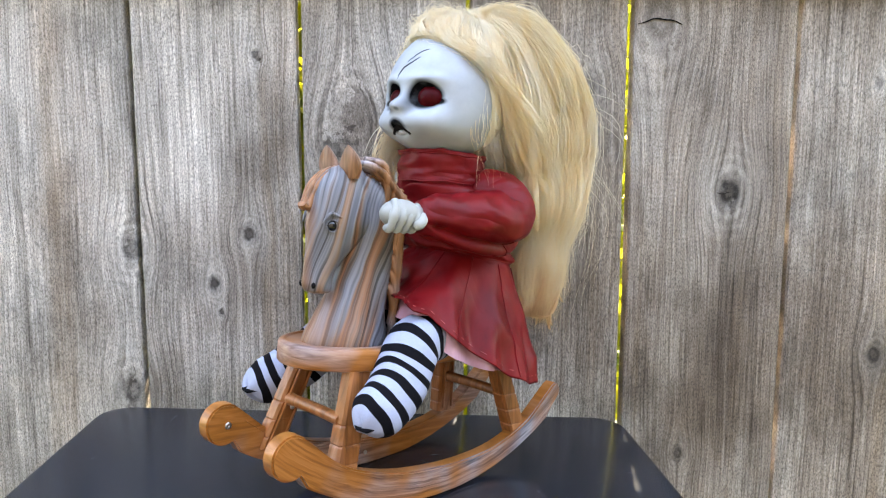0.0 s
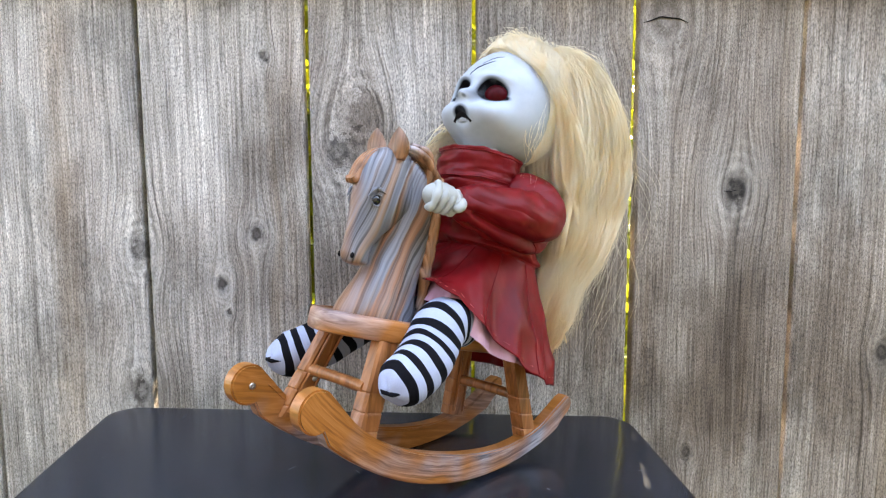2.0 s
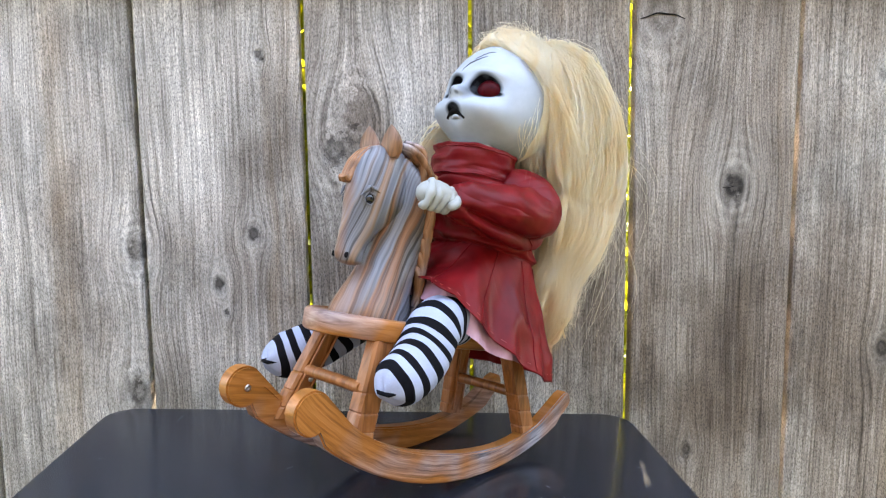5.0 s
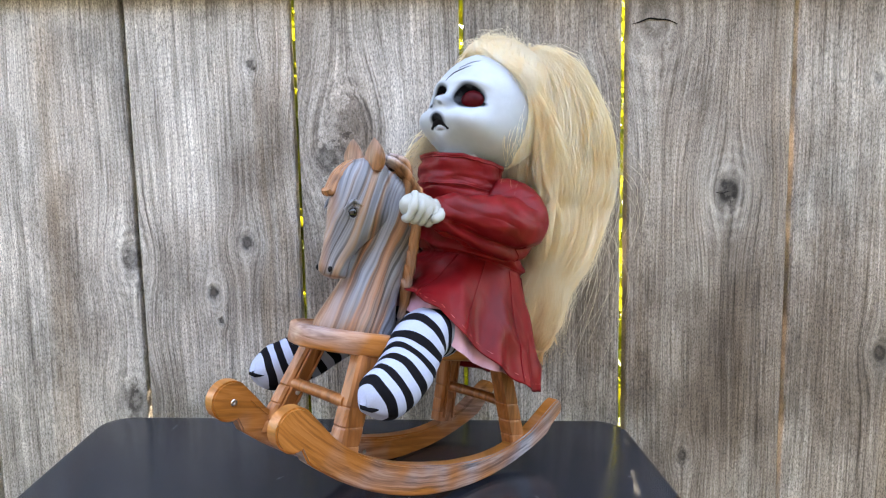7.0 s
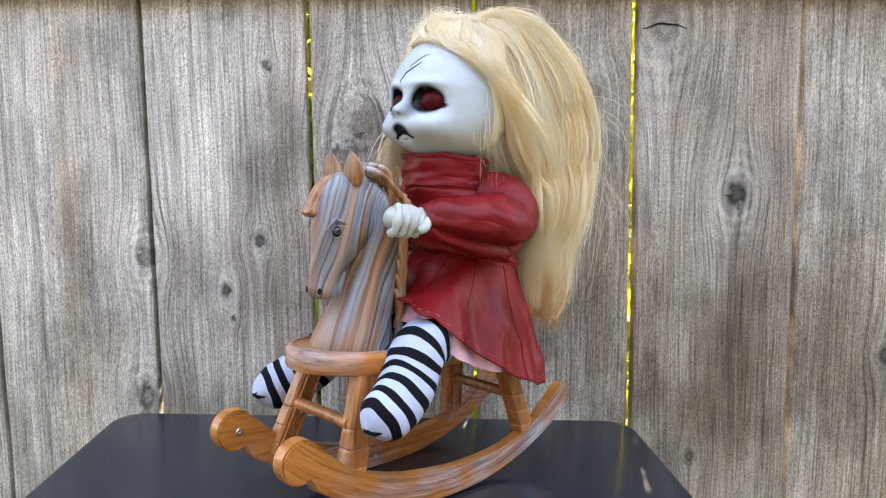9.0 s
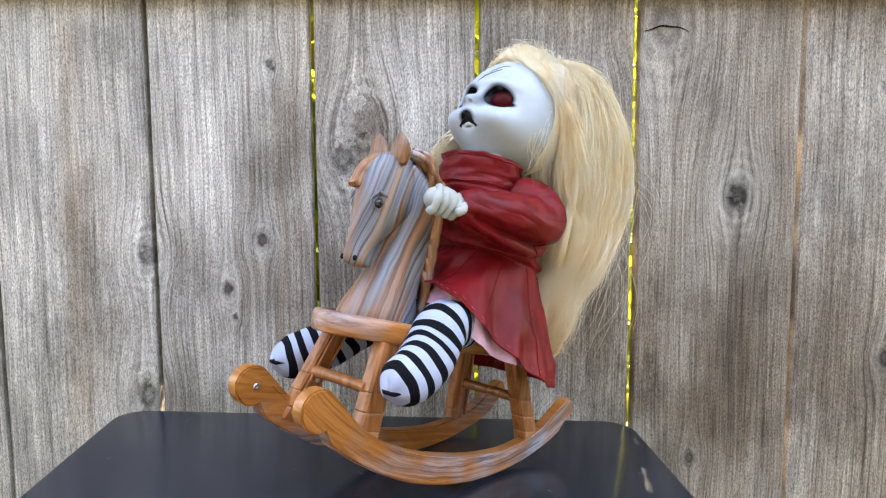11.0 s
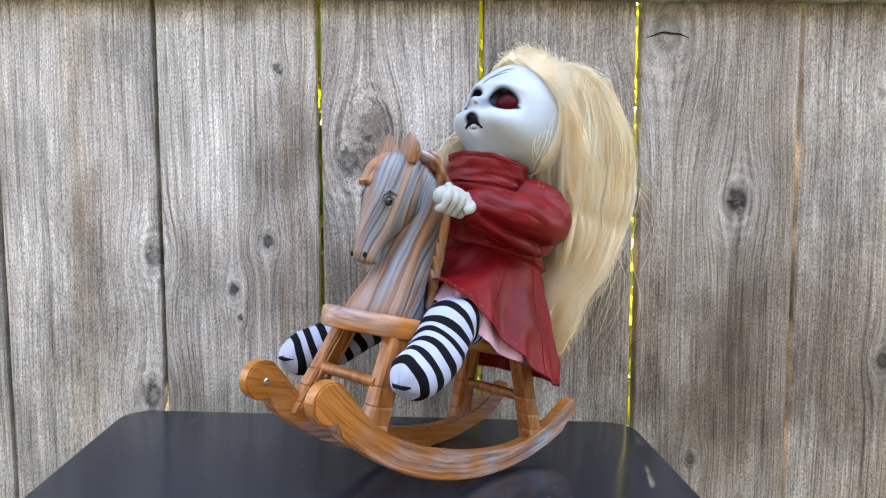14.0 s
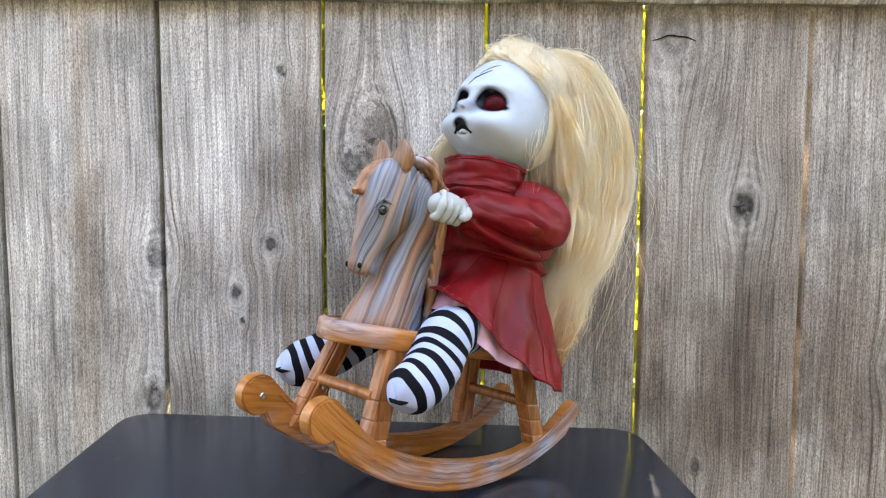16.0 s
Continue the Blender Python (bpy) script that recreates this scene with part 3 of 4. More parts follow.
table_top()
for x in (0.035, TW - 0.035):
    for y in (-0.035, -TD + 0.035):
        s = Sketch()
        s.tube(spline([(x, y, -0.02), (x, y, 0.4), (x, y, TABLE_Z - 0.024)], 6), 0.014, k=16)
        part("leg", s, TABLE, table)
rng = random.Random(5)
s = Sketch()
for k in range(46):
    x, y, a, L = rng.uniform(0.02, TW - 0.02), rng.uniform(-0.36, -0.015), rng.uniform(0, 3.1), rng.choice((0.0008, 0.0012, 0.002, 0.004, 0.010))
    w = 0.0002 + 0.00012 * rng.random()
    d, q = Vector((math.cos(a), math.sin(a), 0)) * L, Vector((-math.sin(a), math.cos(a), 0)) * w
    c = Vector((x, y, TABLE_Z + 0.0002))
    s.add([c - d, c - d * 0.3 + q, c + d * 0.5 + q * 0.6, c + d, c + d * 0.4 - q, c - d * 0.5 - q * 0.7], [(0, 5, 4, 3, 2, 1)])
tagged(part("scratches", s, SCRATCH, table, "pale dusty scratches"), kind="stuff")

# ---- rocking horse; x ahead, y to its left, z up, the rockers' lowest line at z = 0 ----
ROCK_R = 0.2091
horse = tagged(new("rocking_horse"), "brown and slate toy rocking horse of moulded wood-look plastic", "rocking horse")
MID = -0.0015


def rocker_outline():
    low = [(x, ROCK_R - math.sqrt(ROCK_R**2 - x * x)) for x in np.linspace(-0.112, 0.1015, 40)]
    c, r = (0.1125, 0.0445), 0.0123
    knob = [(c[0] + r * math.cos(radians(a)), c[1] + r * math.sin(radians(a))) for a in np.linspace(-118, 118, 22)]
    top = spline([(0.0985, 0.0490), (0.083, 0.0375), (0.065, 0.0290), (0.038, 0.0220), (0.010, 0.0188), (-0.022, 0.0182), (-0.056, 0.0222), (-0.087, 0.0335), (-0.104, 0.0462), (-0.1165, 0.0565)], 40)
    tail = [(-0.1205, 0.0585), (-0.1245, 0.0572), (-0.1268, 0.0530), (-0.1258, 0.0485), (-0.1225, 0.0450), (-0.1180, 0.0405)]
    return low + knob + [tuple(p) for p in top] + tail


def screw(parent, at, r, normal_y, label="steel screw head"):
    s = Sketch()
    x, y, z = at
    prof = ((0.0, r), (0.0006, r), (0.0011, r * 0.8), (0.0011, r * 0.42), (0.0003, r * 0.36), (0.0003, 0.0001))
    s.rings([[(x + rr * math.cos(2 * math.pi * j / 16), y + normal_y * d, z + rr * math.sin(2 * math.pi * j / 16)) for j in range(16)] for d, rr in prof], cap=True)
    return part("screw", s, STEEL, parent, label)


for y0, y1 in ((MID + 0.029, MID + 0.039), (MID - 0.039, MID - 0.029)):
    bm = slab(rocker_outline(), y0, y1, 0.0011)
    rocker = part("rocker", bm_mesh("rocker", bm, [WOOD, WOOD_SIDE], side_mat=1 if y1 > 0 else 0), WOOD, horse, "curved rocker runner with rounded front knob")
    if y1 < 0:
        screw(rocker, (0.1112, y1, 0.0441), 0.0021, 1)
        screw(rocker, (0.004, y1, 0.0085), 0.0014, 1)
        # raised rim along the inner side
        rim = Sketch()
        rim.tube(spline([(0.100, y1 + 0.0002, 0.0455), (0.083, y1 + 0.0002, 0.0345), (0.065, y1 + 0.0002, 0.026), (0.030, y1 + 0.0002, 0.018), (-0.022, y1 + 0.0002, 0.0155), (-0.085, y1 + 0.0002, 0.0300)], 30), 0.0005, k=6)
        part("rim", rim, WOOD, rocker)


def leg(top, foot, w, d, channel):
    s = Sketch()
    top, foot = Vector(top), Vector(foot)
    rings = []
    marks = [0.0, 0.3, 0.5, 0.52, 0.535, 0.55, 0.57, 0.68, 0.70, 0.715, 0.73, 0.75, 0.87, 0.885, 0.9, 1.0]
    for m in marks:
        p = top.lerp(foot, m)
        k = 0.93 if any(abs(m - q) < 0.008 for q in (0.535, 0.715, 0.885)) else 1.0
        hw, hd, ch = w / 2 * k * (1 + 0.12 * m), d / 2 * k * (1 + 0.10 * m), 0.0016
        rings.append([p + Vector((x, y, 0)) for x, y in ((hw, -hd + ch), (hw, hd - ch), (hw - ch, hd), (-hw + ch, hd), (-hw, hd - ch), (-hw, -hd + ch), (-hw + ch, -hd), (hw - ch, -hd))])
    s.rings(rings)
    ob = part("leg", s, WOOD_LEG, horse, "tapered leg with carved rings", sharp=30)
    if channel:
        c = Sketch()
        n = Vector((0, d / 2 + 0.0012, 0))
        for off in (-w * 0.30, w * 0.30):
            c.tube([top.lerp(foot, m) + n + Vector((off, 0, 0)) for m in (0.05, 0.5, 0.95)], 0.0009, k=6)
        part("flange", c, WOOD_LEG, ob)
    return ob


leg((0.0630, 0.0245, 0.088), (0.0745, 0.0305, 0.026), 0.0150, 0.010, False)
leg((-0.0580, 0.0245, 0.088), (-0.0830, 0.0305, 0.026), 0.0150, 0.010, False)
leg((0.0600, -0.0275, 0.088), (0.0810, -0.0335, 0.026), 0.0150, 0.010, True)
leg((-0.0640, -0.0275, 0.088), (-0.0730, -0.0335, 0.028), 0.0150, 0.010, True)
for x, z in ((0.0730, 0.0565), (-0.0690, 0.0555)):
    s = Sketch()
    s.tube(spline([(x, -0.027, z), (x, 0.0, z + 0.0003), (x + 0.001, 0.027, z)], 8), [0.0042, 0.0036, 0.0036, 0.0036, 0.0036, 0.0036, 0.0036, 0.0040], k=14)
    part("crossbar", s, WOOD_LEG, horse, "round turned crossbar between legs")
for x, z in ((0.0703, 0.0513), (-0.0771, 0.0491)):
    b_ = Sketch()
    b_.ball((x, -0.0265, z), (0.0022, 0.0016, 0.0022), u=14, v=8)
    part("bolt", b_, STEEL, horse, "domed steel bolt head")


def seat():
    s = Sketch()
    pts = []
    for a in np.linspace(-90, 90, 28):
        pts.append((0.050 + 0.045 * math.cos(radians(a)), MID + 0.0355 * math.sin(radians(a))))
    for a in np.linspace(90, 270, 20):
        pts.append((-0.060 + 0.028 * math.cos(radians(a)), MID + 0.0355 * math.sin(radians(a))))
    rings = []
    for k, z in ((0.0020, 0.0838), (0.0006, 0.0845), (0.0, 0.0858), (0.0, 0.0950), (0.0005, 0.0962), (0.0018, 0.0970), (0.0035, 0.0972), (0.0045, 0.0962), (0.006, 0.0960)):
        rings.append([(x - (x + 0.0) * k * 10, MID + (y - MID) * (1 - k * 28), z) for x, y in pts])
    s.rings(rings)
    part("seat", s, WOOD, horse, "oval orange-brown seat board with grey smudges", sharp=28)


seat()


def oval(sections, n, k=40, pinch=0.0):
    rings = []
    for cx, cz, rx, ry in spline(sections, n):
        ring = []
        for j in range(k):
            a = 2 * math.pi * j / k
            ring.append((cx + rx * math.cos(a), MID + ry * math.sin(a) * (1 - pinch * max(0, math.cos(a))), cz))
        rings.append(ring)
    return rings


def horse_head():
    s = Sketch()
    s.rings(oval([(0.0525, 0.094, 0.0300, 0.0240), (0.0530, 0.102, 0.0270, 0.0225), (0.0500, 0.115, 0.0225, 0.0190), (0.0450, 0.131, 0.0195, 0.0165), (0.0415, 0.150, 0.0185, 0.0150),
                  (0.0415, 0.170, 0.0185, 0.0145), (0.0450, 0.186, 0.0170, 0.0130), (0.052, 0.196, 0.010, 0.009)], 40, pinch=0.15))
    s.rings(oval([(0.0600, 0.2015, 0.0060, 0.0050), (0.0620, 0.1975, 0.0130, 0.0105), (0.0635, 0.1890, 0.0185, 0.0135), (0.0640, 0.1770, 0.0215, 0.0152), (0.0650, 0.1660, 0.0215, 0.0155),
                  (0.0690, 0.1550, 0.0168, 0.0128), (0.0738, 0.1450, 0.0120, 0.0098), (0.0765, 0.1370, 0.0098, 0.0084), (0.0772, 0.1310, 0.0094, 0.0084), (0.0765, 0.1268, 0.0080, 0.0070), (0.0765, 0.1250, 0.0020, 0.0020)], 54, pinch=0.25))
    ob = part("head", s, HORSE, horse, "carved horse head and neck striped tan and slate", sharp=60)
    # cheek and brow ridges, nostrils, mouth line
    for side in (1, -1):
        e = Sketch()
        y = MID + side * 0.0108
        e.ball((0.0772, y, 0.1655), (0.0030, 0.0024, 0.0032), 0, 18, 12)
        eye = part("eye", e, EYE_BLACK, ob, "glossy black eye")
        lid = Sketch()
        lid.tube([(0.0772 + 0.0035 * math.cos(a), y + side * (0.0010 - 0.0012 * math.cos(a)), 0.1655 + 0.0035 * math.sin(a)) for a in np.linspace(0.15, 6.2, 22)], 0.0005, k=8)
        lid.tube(spline([(0.0830, y - side * 0.001, 0.1665), (0.0790, y + side * 0.0010, 0.1722), (0.0720, y + side * 0.0026, 0.1705)], 12), [0.0004 + 0.0009 * math.sin(math.pi * i / 11) for i in range(12)], k=8)
        part("eyelid", lid, HORSE, eye)
        nost = Sketch()
        nost.ball((0.0835, MID + side * 0.0060, 0.1305), (0.0012, 0.0014, 0.0018), 0, 12, 8)
        part("nostril", nost, INK, ob)
    return ob


EYE_BLACK = plain("glossy_black_eye", (0.006, 0.005, 0.005), 0.08, 0.6, bump=0.0)
head_part = horse_head()


def ear(side):
    s = Sketch()
    base = Vector((0.0665, MID + side * 0.0080, 0.1935))
    rings = []
    for i, t in enumerate(np.linspace(0, 1, 12)):
        w = 0.0088 * math.sin(math.pi * (0.30 + 0.70 * t)) ** 0.8 + 0.0002
        c = base + Vector((0.003 * t, side * (0.0020 * t + 0.0014 * math.sin(3 * t)), 0.0195 * t))
        ring = []
        for j in range(14):
            a = 2 * math.pi * j / 14
            x = w * 0.72 * math.cos(a)
            if math.cos(a) > 0.2:
                x *= 0.25
            ring.append(c + Vector((x, w * math.sin(a), 0)))
        rings.append(ring)
    s.rings(rings)
    part("ear", s, EAR, horse, "pricked carved ear", sharp=60)


ear(1)
ear(-1)


def mane():
    s = Sketch()
    rng = random.Random(3)

    def lock(points, r, flat=0.55):
        path = spline(points, 16)
        s.tube(path, [r * (0.35 + 0.75 * math.sin(math.pi * (0.12 + 0.80 * i / 15))) for i in range(16)], k=10, flat=flat)

    for i in range(9):
        t = i / 8
        bx, bz = 0.0450 - 0.013 * math.sin(math.pi * 0.5 * min(1, t * 2.2)), 0.2015 - 0.075 * t
        for side in (1, -1):
            y = MID + side * 0.0035
            lock([(bx + 0.006, y, bz + 0.005), (bx - 0.005, y + side * 0.0045, bz + 0.002), (bx - 0.008, y + side * (0.0060 + 0.002 * rng.random()), bz - 0.013), (bx - 0.0075 + 0.003 * rng.random(), y + side * 0.0065, bz - 0.030)], 0.0052)
    for side in (1, -1):
        for k in range(6):
            d, low = 0.0034 * k, 0.0022 * k
            lock([(0.0600 - d, MID + side * 0.003, 0.2020), (0.0520 - d, MID + side * (0.0075 + 0.0004 * k), 0.2035 - low), (0.0430 - d, MID + side * 0.0120, 0.1990 - low * 1.2), (0.0350 - d, MID + side * 0.0130, 0.1905 - low * 1.4), (0.0295 - d, MID + side * 0.0118, 0.1875 - low * 1.4), (0.0270 - d, MID + side * 0.0128, 0.1905 - low * 1.4)], 0.0029, 0.8)
    part("mane", s, MANE, horse, "wavy carved mane down the neck", sharp=70)
    s = Sketch()
    for dy, r in ((0.0, 0.0026), (0.0036, 0.0021), (-0.0036, 0.0021)):
        path = spline([(0.0660, MID + dy * 0.6 - 0.002, 0.2000), (0.0745, MID + dy - 0.003, 0.1955), (0.0805, MID + dy * 1.2 - 0.004, 0.1880), (0.0838, MID + dy - 0.004, 0.1800), (0.0870, MID + dy * 0.8 - 0.003, 0.1752), (0.0898, MID + dy * 0.6 - 0.002, 0.1768)], 20)
        s.tube(path, [r * (0.5 + 0.6 * math.sin(math.pi * (0.1 + 0.8 * i / 19))) for i in range(20)], k=10)
    part("forelock", s, EAR, horse, "curled carved forelock", sharp=70)


mane()

# ---- doll, seated on the horse; the same space as the horse ----
DOLL_MATS = [RED, PINK, BLACK_KNIT, WHITE_KNIT, HAND_VINYL, THREAD]


def smooth_step(t):
    t = min(1.0, max(0.0, t))
    return t * t * (3 - 2 * t)


def around(a, table):
    """A value for an angle of 0 to 180 degrees off the front."""
    return float(np.interp(a, [p[0] for p in table], [p[1] for p in table]))


def dress(s):
    K = 144
    body = spline([(-0.017, 0.2080, 0.0262, 0.0262), (-0.018, 0.1990, 0.0268, 0.0270), (-0.020, 0.1935, 0.0300, 0.0310), (-0.026, 0.1840, 0.0325, 0.0365), (-0.034, 0.1700, 0.0340, 0.0370), (-0.039, 0.1590, 0.0352, 0.0378), (-0.0415, 0.1525, 0.0362, 0.0380), (-0.042, 0.1490, 0.0335, 0.0345)], 34)
    rings = []
    for i, (cx, cz, rx, ry) in enumerate(body):
        ring = []
        for j in range(K):
            a = 2 * math.pi * j / K
            d = Vector((math.cos(a), math.sin(a), 0))
            amp = 0.0005 + 0.0019 * smooth_step((i - 8) / 14)
            p = Vector((cx + rx * d.x, ry * d.y, cz))
            fold = 1.0 - 2.6 * abs(noise.noise(Vector((p.x * 34 + p.z * 40, p.y * 34, p.z * 60 + 3)))) + 0.5 * noise.noise(Vector((p.x * 110, p.y * 110 + 9, p.z * 140)))
            ring.append(p + d * (amp * fold) + Vector((0, 0, 0.0010 * noise.noise((a * 1.6, i * 0.2, 5)) + 0.0055 * math.cos(a) * (i / 33) ** 2)))
        rings.append(ring)
    cx0, cz0 = -0.042, 0.1490
    for i in range(1, 46):
        t = i / 45
        ring = []
        for j in range(K):
            a = 2 * math.pi * j / K
            deg = abs(math.degrees(math.atan2(math.sin(a), math.cos(a))))
            hem = around(deg, [(0, 0.1250), (25, 0.1240), (45, 0.1172), (65, 0.0950), (85, 0.0770), (105, 0.0695), (130, 0.0685), (155, 0.0695), (180, 0.070)])
            hx = around(deg, [(0, 0.064), (13, 0.070), (28, 0.083), (42, 0.093), (60, 0.097), (90, 0.094)]) if deg < 90 else 0.052
            hy = 0.0600
            rx, ry = 0.0345 + (hx - 0.0345) * t, 0.0355 + (hy - 0.0355) * t
            box = 1 + (0.09 if deg < 90 else 0.06) * t * math.sin(2 * a) ** 2
            rx, ry = rx * box, ry * box
            pleat = math.sin(9 * a + 0.8) * 0.0018 * t + math.sin(17 * a + 2.0 + 2 * t) * 0.0011 * t
            p = Vector((cx0 + rx * math.cos(a), ry * math.sin(a), cz0 + 0.0055 * math.cos(a) * (1 - t) + (hem - cz0) * t))
            fold = (0.6 - 2.4 * abs(noise.noise(Vector((p.x * 32, p.y * 32, p.z * 16 + 7))))) * 0.0058 * (0.3 + t) + noise.noise(Vector((p.x * 120, p.y * 120, p.z * 60))) * 0.0007
            d = Vector((math.cos(a), math.sin(a), 0))
            ring.append(p + d * (pleat + fold))
        rings.append(ring)
    seam = list(rings[34 - 1])
    for deg in (28, 58, 92, 128):
        col_j = int(deg / 360 * K)
        s.tube([Vector(rg[col_j]) + (Vector(rg[col_j]) - Vector((cx0, 0, rg[col_j][2]))).normalized() * 0.0002 for rg in rings[34:-1]], 0.0005, 0, 6)
    hem_ring = rings[-1]
    # turned-in hem
    inner = [Vector(p) + Vector((-0.0012 * math.cos(2 * math.pi * j / K), -0.0012 * math.sin(2 * math.pi * j / K), 0.0012)) for j, p in enumerate(hem_ring)]
    deep = [Vector(p) + Vector((0, 0, -0.0018)) for p in rings[-9]]
    s.rings(rings + [inner, deep], 0, cap=False)
    # seam at the waist and stitches along the hem
    s.tube([Vector(p) + (Vector(p) - Vector((cx0, 0, p[2]))) * 0.006 for p in seam] + [seam[0]], 0.0005, 0, 6)
    up = rings[-4]
    for j in range(0, K):
        if j % 2 == 0:
            a_, b_ = Vector(up[j]), Vector(up[(j + 1) % K])
            out = Vector((a_.x - cx0, a_.y, 0)).normalized() * 0.0004
            s.tube([a_ + out, a_.lerp(b_, 0.7) + out], 0.00018, 5, 5)
    # standing collar
    col = []
    for cx, cz, r in spline([(-0.0195, 0.1940, 0.0298), (-0.0185, 0.2030, 0.0292), (-0.0175, 0.2120, 0.0290), (-0.0173, 0.2168, 0.0289), (-0.0173, 0.2178, 0.0278), (-0.0175, 0.2160, 0.0266), (-0.0180, 0.2080, 0.0262)], 31):
        col.append([Vector((cx + r * math.cos(2 * math.pi * j / 72), r * math.sin(2 * math.pi * j / 72), cz + 0.0006 * noise.noise((j * 0.35, cz * 80, 0)))) + Vector((math.cos(2 * math.pi * j / 72), math.sin(2 * math.pi * j / 72), 0)) * (0.0026 * noise.noise((1.3 * math.cos(2 * math.pi * j / 72), 1.3 * math.sin(2 * math.pi * j / 72), cz * 260)) + 0.0007 * noise.noise((j * 0.5, cz * 500, 4))) + Vector((0, 0, 0.0016 * noise.noise((2 * math.cos(2 * math.pi * j / 72), 2 * math.sin(2 * math.pi * j / 72), 1)))) for j in range(72)])
    s.rings(col, 0, cap=False)
    s.tube(col[2] + [col[2][0]], 0.0005, 0, 6)
    s.tube(col[13] + [col[13][0]], 0.0006, 0, 6)
    # pink lining that hangs below the front hem
    lin = []
    for t in np.linspace(0, 1, 10):
        ring = []
        for j in range(K):
            a = 2 * math.pi * j / K
            deg = abs(math.degrees(math.atan2(math.sin(a), math.cos(a))))
            low = around(deg, [(0, 0.1130), (25, 0.1110), (45, 0.1020), (65, 0.0855), (85, 0.0795), (105, 0.0800), (130, 0.0850), (180, 0.090)])
            base, top = Vector(hem_ring[j]), Vector(rings[-9][j]) - Vector((0, 0, 0.0026))
            low_edge = Vector((cx0 + (base.x - cx0) * 0.94, base.y * 0.94, low + 0.0010 * noise.noise((j * 0.3, 3, 2))))
            ring.append(top.lerp(low_edge, t) + Vector((base.x - cx0, base.y, 0)).normalized() * (-0.0030 * math.sin(math.pi * t) * abs(noise.noise((j * 0.22, t * 2, 6)))))
        lin.append(ring)
    s.rings(lin, 1, cap=False)


def sleeve(s, side):
    path = spline([(-0.030, side * 0.021, 0.1960), (-0.039, side * 0.035, 0.1900), (-0.0400, side * 0.0400, 0.1800), (-0.029, side * 0.0415, 0.1735), (-0.008, side * 0.0405, 0.1725), (0.019, side * 0.0355, 0.1742), (0.0320, side * 0.0325, 0.1750)], 54)
    rad = spline([(0.014,), (0.0180,), (0.0202,), (0.0220,), (0.0210,), (0.0152,), (0.0100,)], 54)[:, 0]
    K = 112
    side_v, rings = None, []
    P = [Vector(p) for p in path]
    for i, p in enumerate(P):
        t = (P[min(i + 1, 53)] - P[max(i - 1, 0)]).normalized()
        side_v = t.cross(Vector((0, 0, 1))).normalized() if side_v is None else (side_v - t * side_v.dot(t)).normalized()
        up = t.cross(side_v)
        ring = []
        for j in range(K):
            a = 2 * math.pi * j / K
            d = side_v * math.cos(a) + up * math.sin(a)
            q = p + d * rad[i]
            f = (0.7 - 2.5 * abs(noise.noise(Vector((q.x * 48, q.y * 36, q.z * 52 + side))))) * 0.0012 + math.sin(i * 0.55 + 2.5 * noise.noise((a * 1.2, 2, side))) * 0.0003 + noise.noise(q * 140) * 0.0003
            u_ = i / 53
            for a0, deep in ((math.pi - 0.70, 0.0066), (math.pi + 0.02, 0.0090), (math.pi + 0.85, 0.0076)):
                c0 = a0 + 0.35 * noise.noise((u_ * 4.0, a0 * 3, side * 2.0)) + 0.9 * (u_ - 0.5)
                f -= deep * math.exp(-abs((a - c0) / (0.07 if a < c0 else 0.42)) ** 1.2) * math.sin(math.pi * min(1, max(0, (u_ - 0.15) / 0.85))) ** 0.7
            ring.append(q + d * f * (1.0 if i < 49 else 0.3))
        rings.append(ring)
    s.rings(rings, 0)
    seam = [Vector(rings[24 + j // 9][(K // 2 - 20 + j) % K]) for j in range(0, 46, 2)]
    s.tube([q + Vector((0, side * 0.0003, 0)) for q in seam], 0.0005, 0, 6)
    cuff = P[-1]
    # closed fist: palm, four fingers, thumb
    hx, hy, hz = 0.0443, side * 0.0300, 0.1745
    s.tube(spline([cuff, (0.036, side * 0.0320, 0.1750), (hx, hy, hz)], 8), [0.0062, 0.0064, 0.0066, 0.0068, 0.0068, 0.0066, 0.0064, 0.0055], 4, 16)
    s.ball((hx + 0.0005, hy + side * 0.0010, hz + 0.0006), (0.0145, 0.0094, 0.0090), 4, 28, 16)
    s.ball((hx - 0.0060, hy + side * 0.0030, hz - 0.0005), (0.0085, 0.0072, 0.0080), 4, 24, 14)
    for q in ((0.0165, 0.1838, 0.0028), (0.0140, 0.1800, 0.0006), (0.0120, 0.1790, 0.0024)):
        s.tube([(q[0], side * 0.0445, q[1]), (q[0] - q[2], side * 0.0450, q[1] - 0.0006)], 0.0003, 3, 6)
    for k in range(4):
        x0 = hx + 0.0115 - k * 0.0058
        pts = spline([(x0 - 0.0040, hy + side * 0.0030, hz + 0.0078 - 0.0006 * k), (x0 - 0.0012, hy + side * 0.0072, hz + 0.0042 - 0.0006 * k), (x0 + 0.0008, hy + side * 0.0082, hz - 0.0022 - 0.0006 * k), (x0 + 0.0010, hy + side * 0.0060, hz - 0.0072), (x0, hy + side * 0.0008, hz - 0.0076)], 18)
        s.tube(pts, [0.0018 + 0.0009 * math.sin(math.pi * (0.15 + i / 17 * 0.7)) + 0.0004 * math.cos(i * 0.9) for i in range(17)] + [0.0018], 4, 12)
    s.tube(spline([(hx - 0.0110, hy + side * 0.0080, hz + 0.0010), (hx - 0.0075, hy + side * 0.0110, hz - 0.0030), (hx - 0.0020, hy + side * 0.0112, hz - 0.0062)], 10), [0.0026, 0.0030, 0.0032, 0.0032, 0.0032, 0.0031, 0.0030, 0.0029, 0.0026, 0.0016], 4, 12)


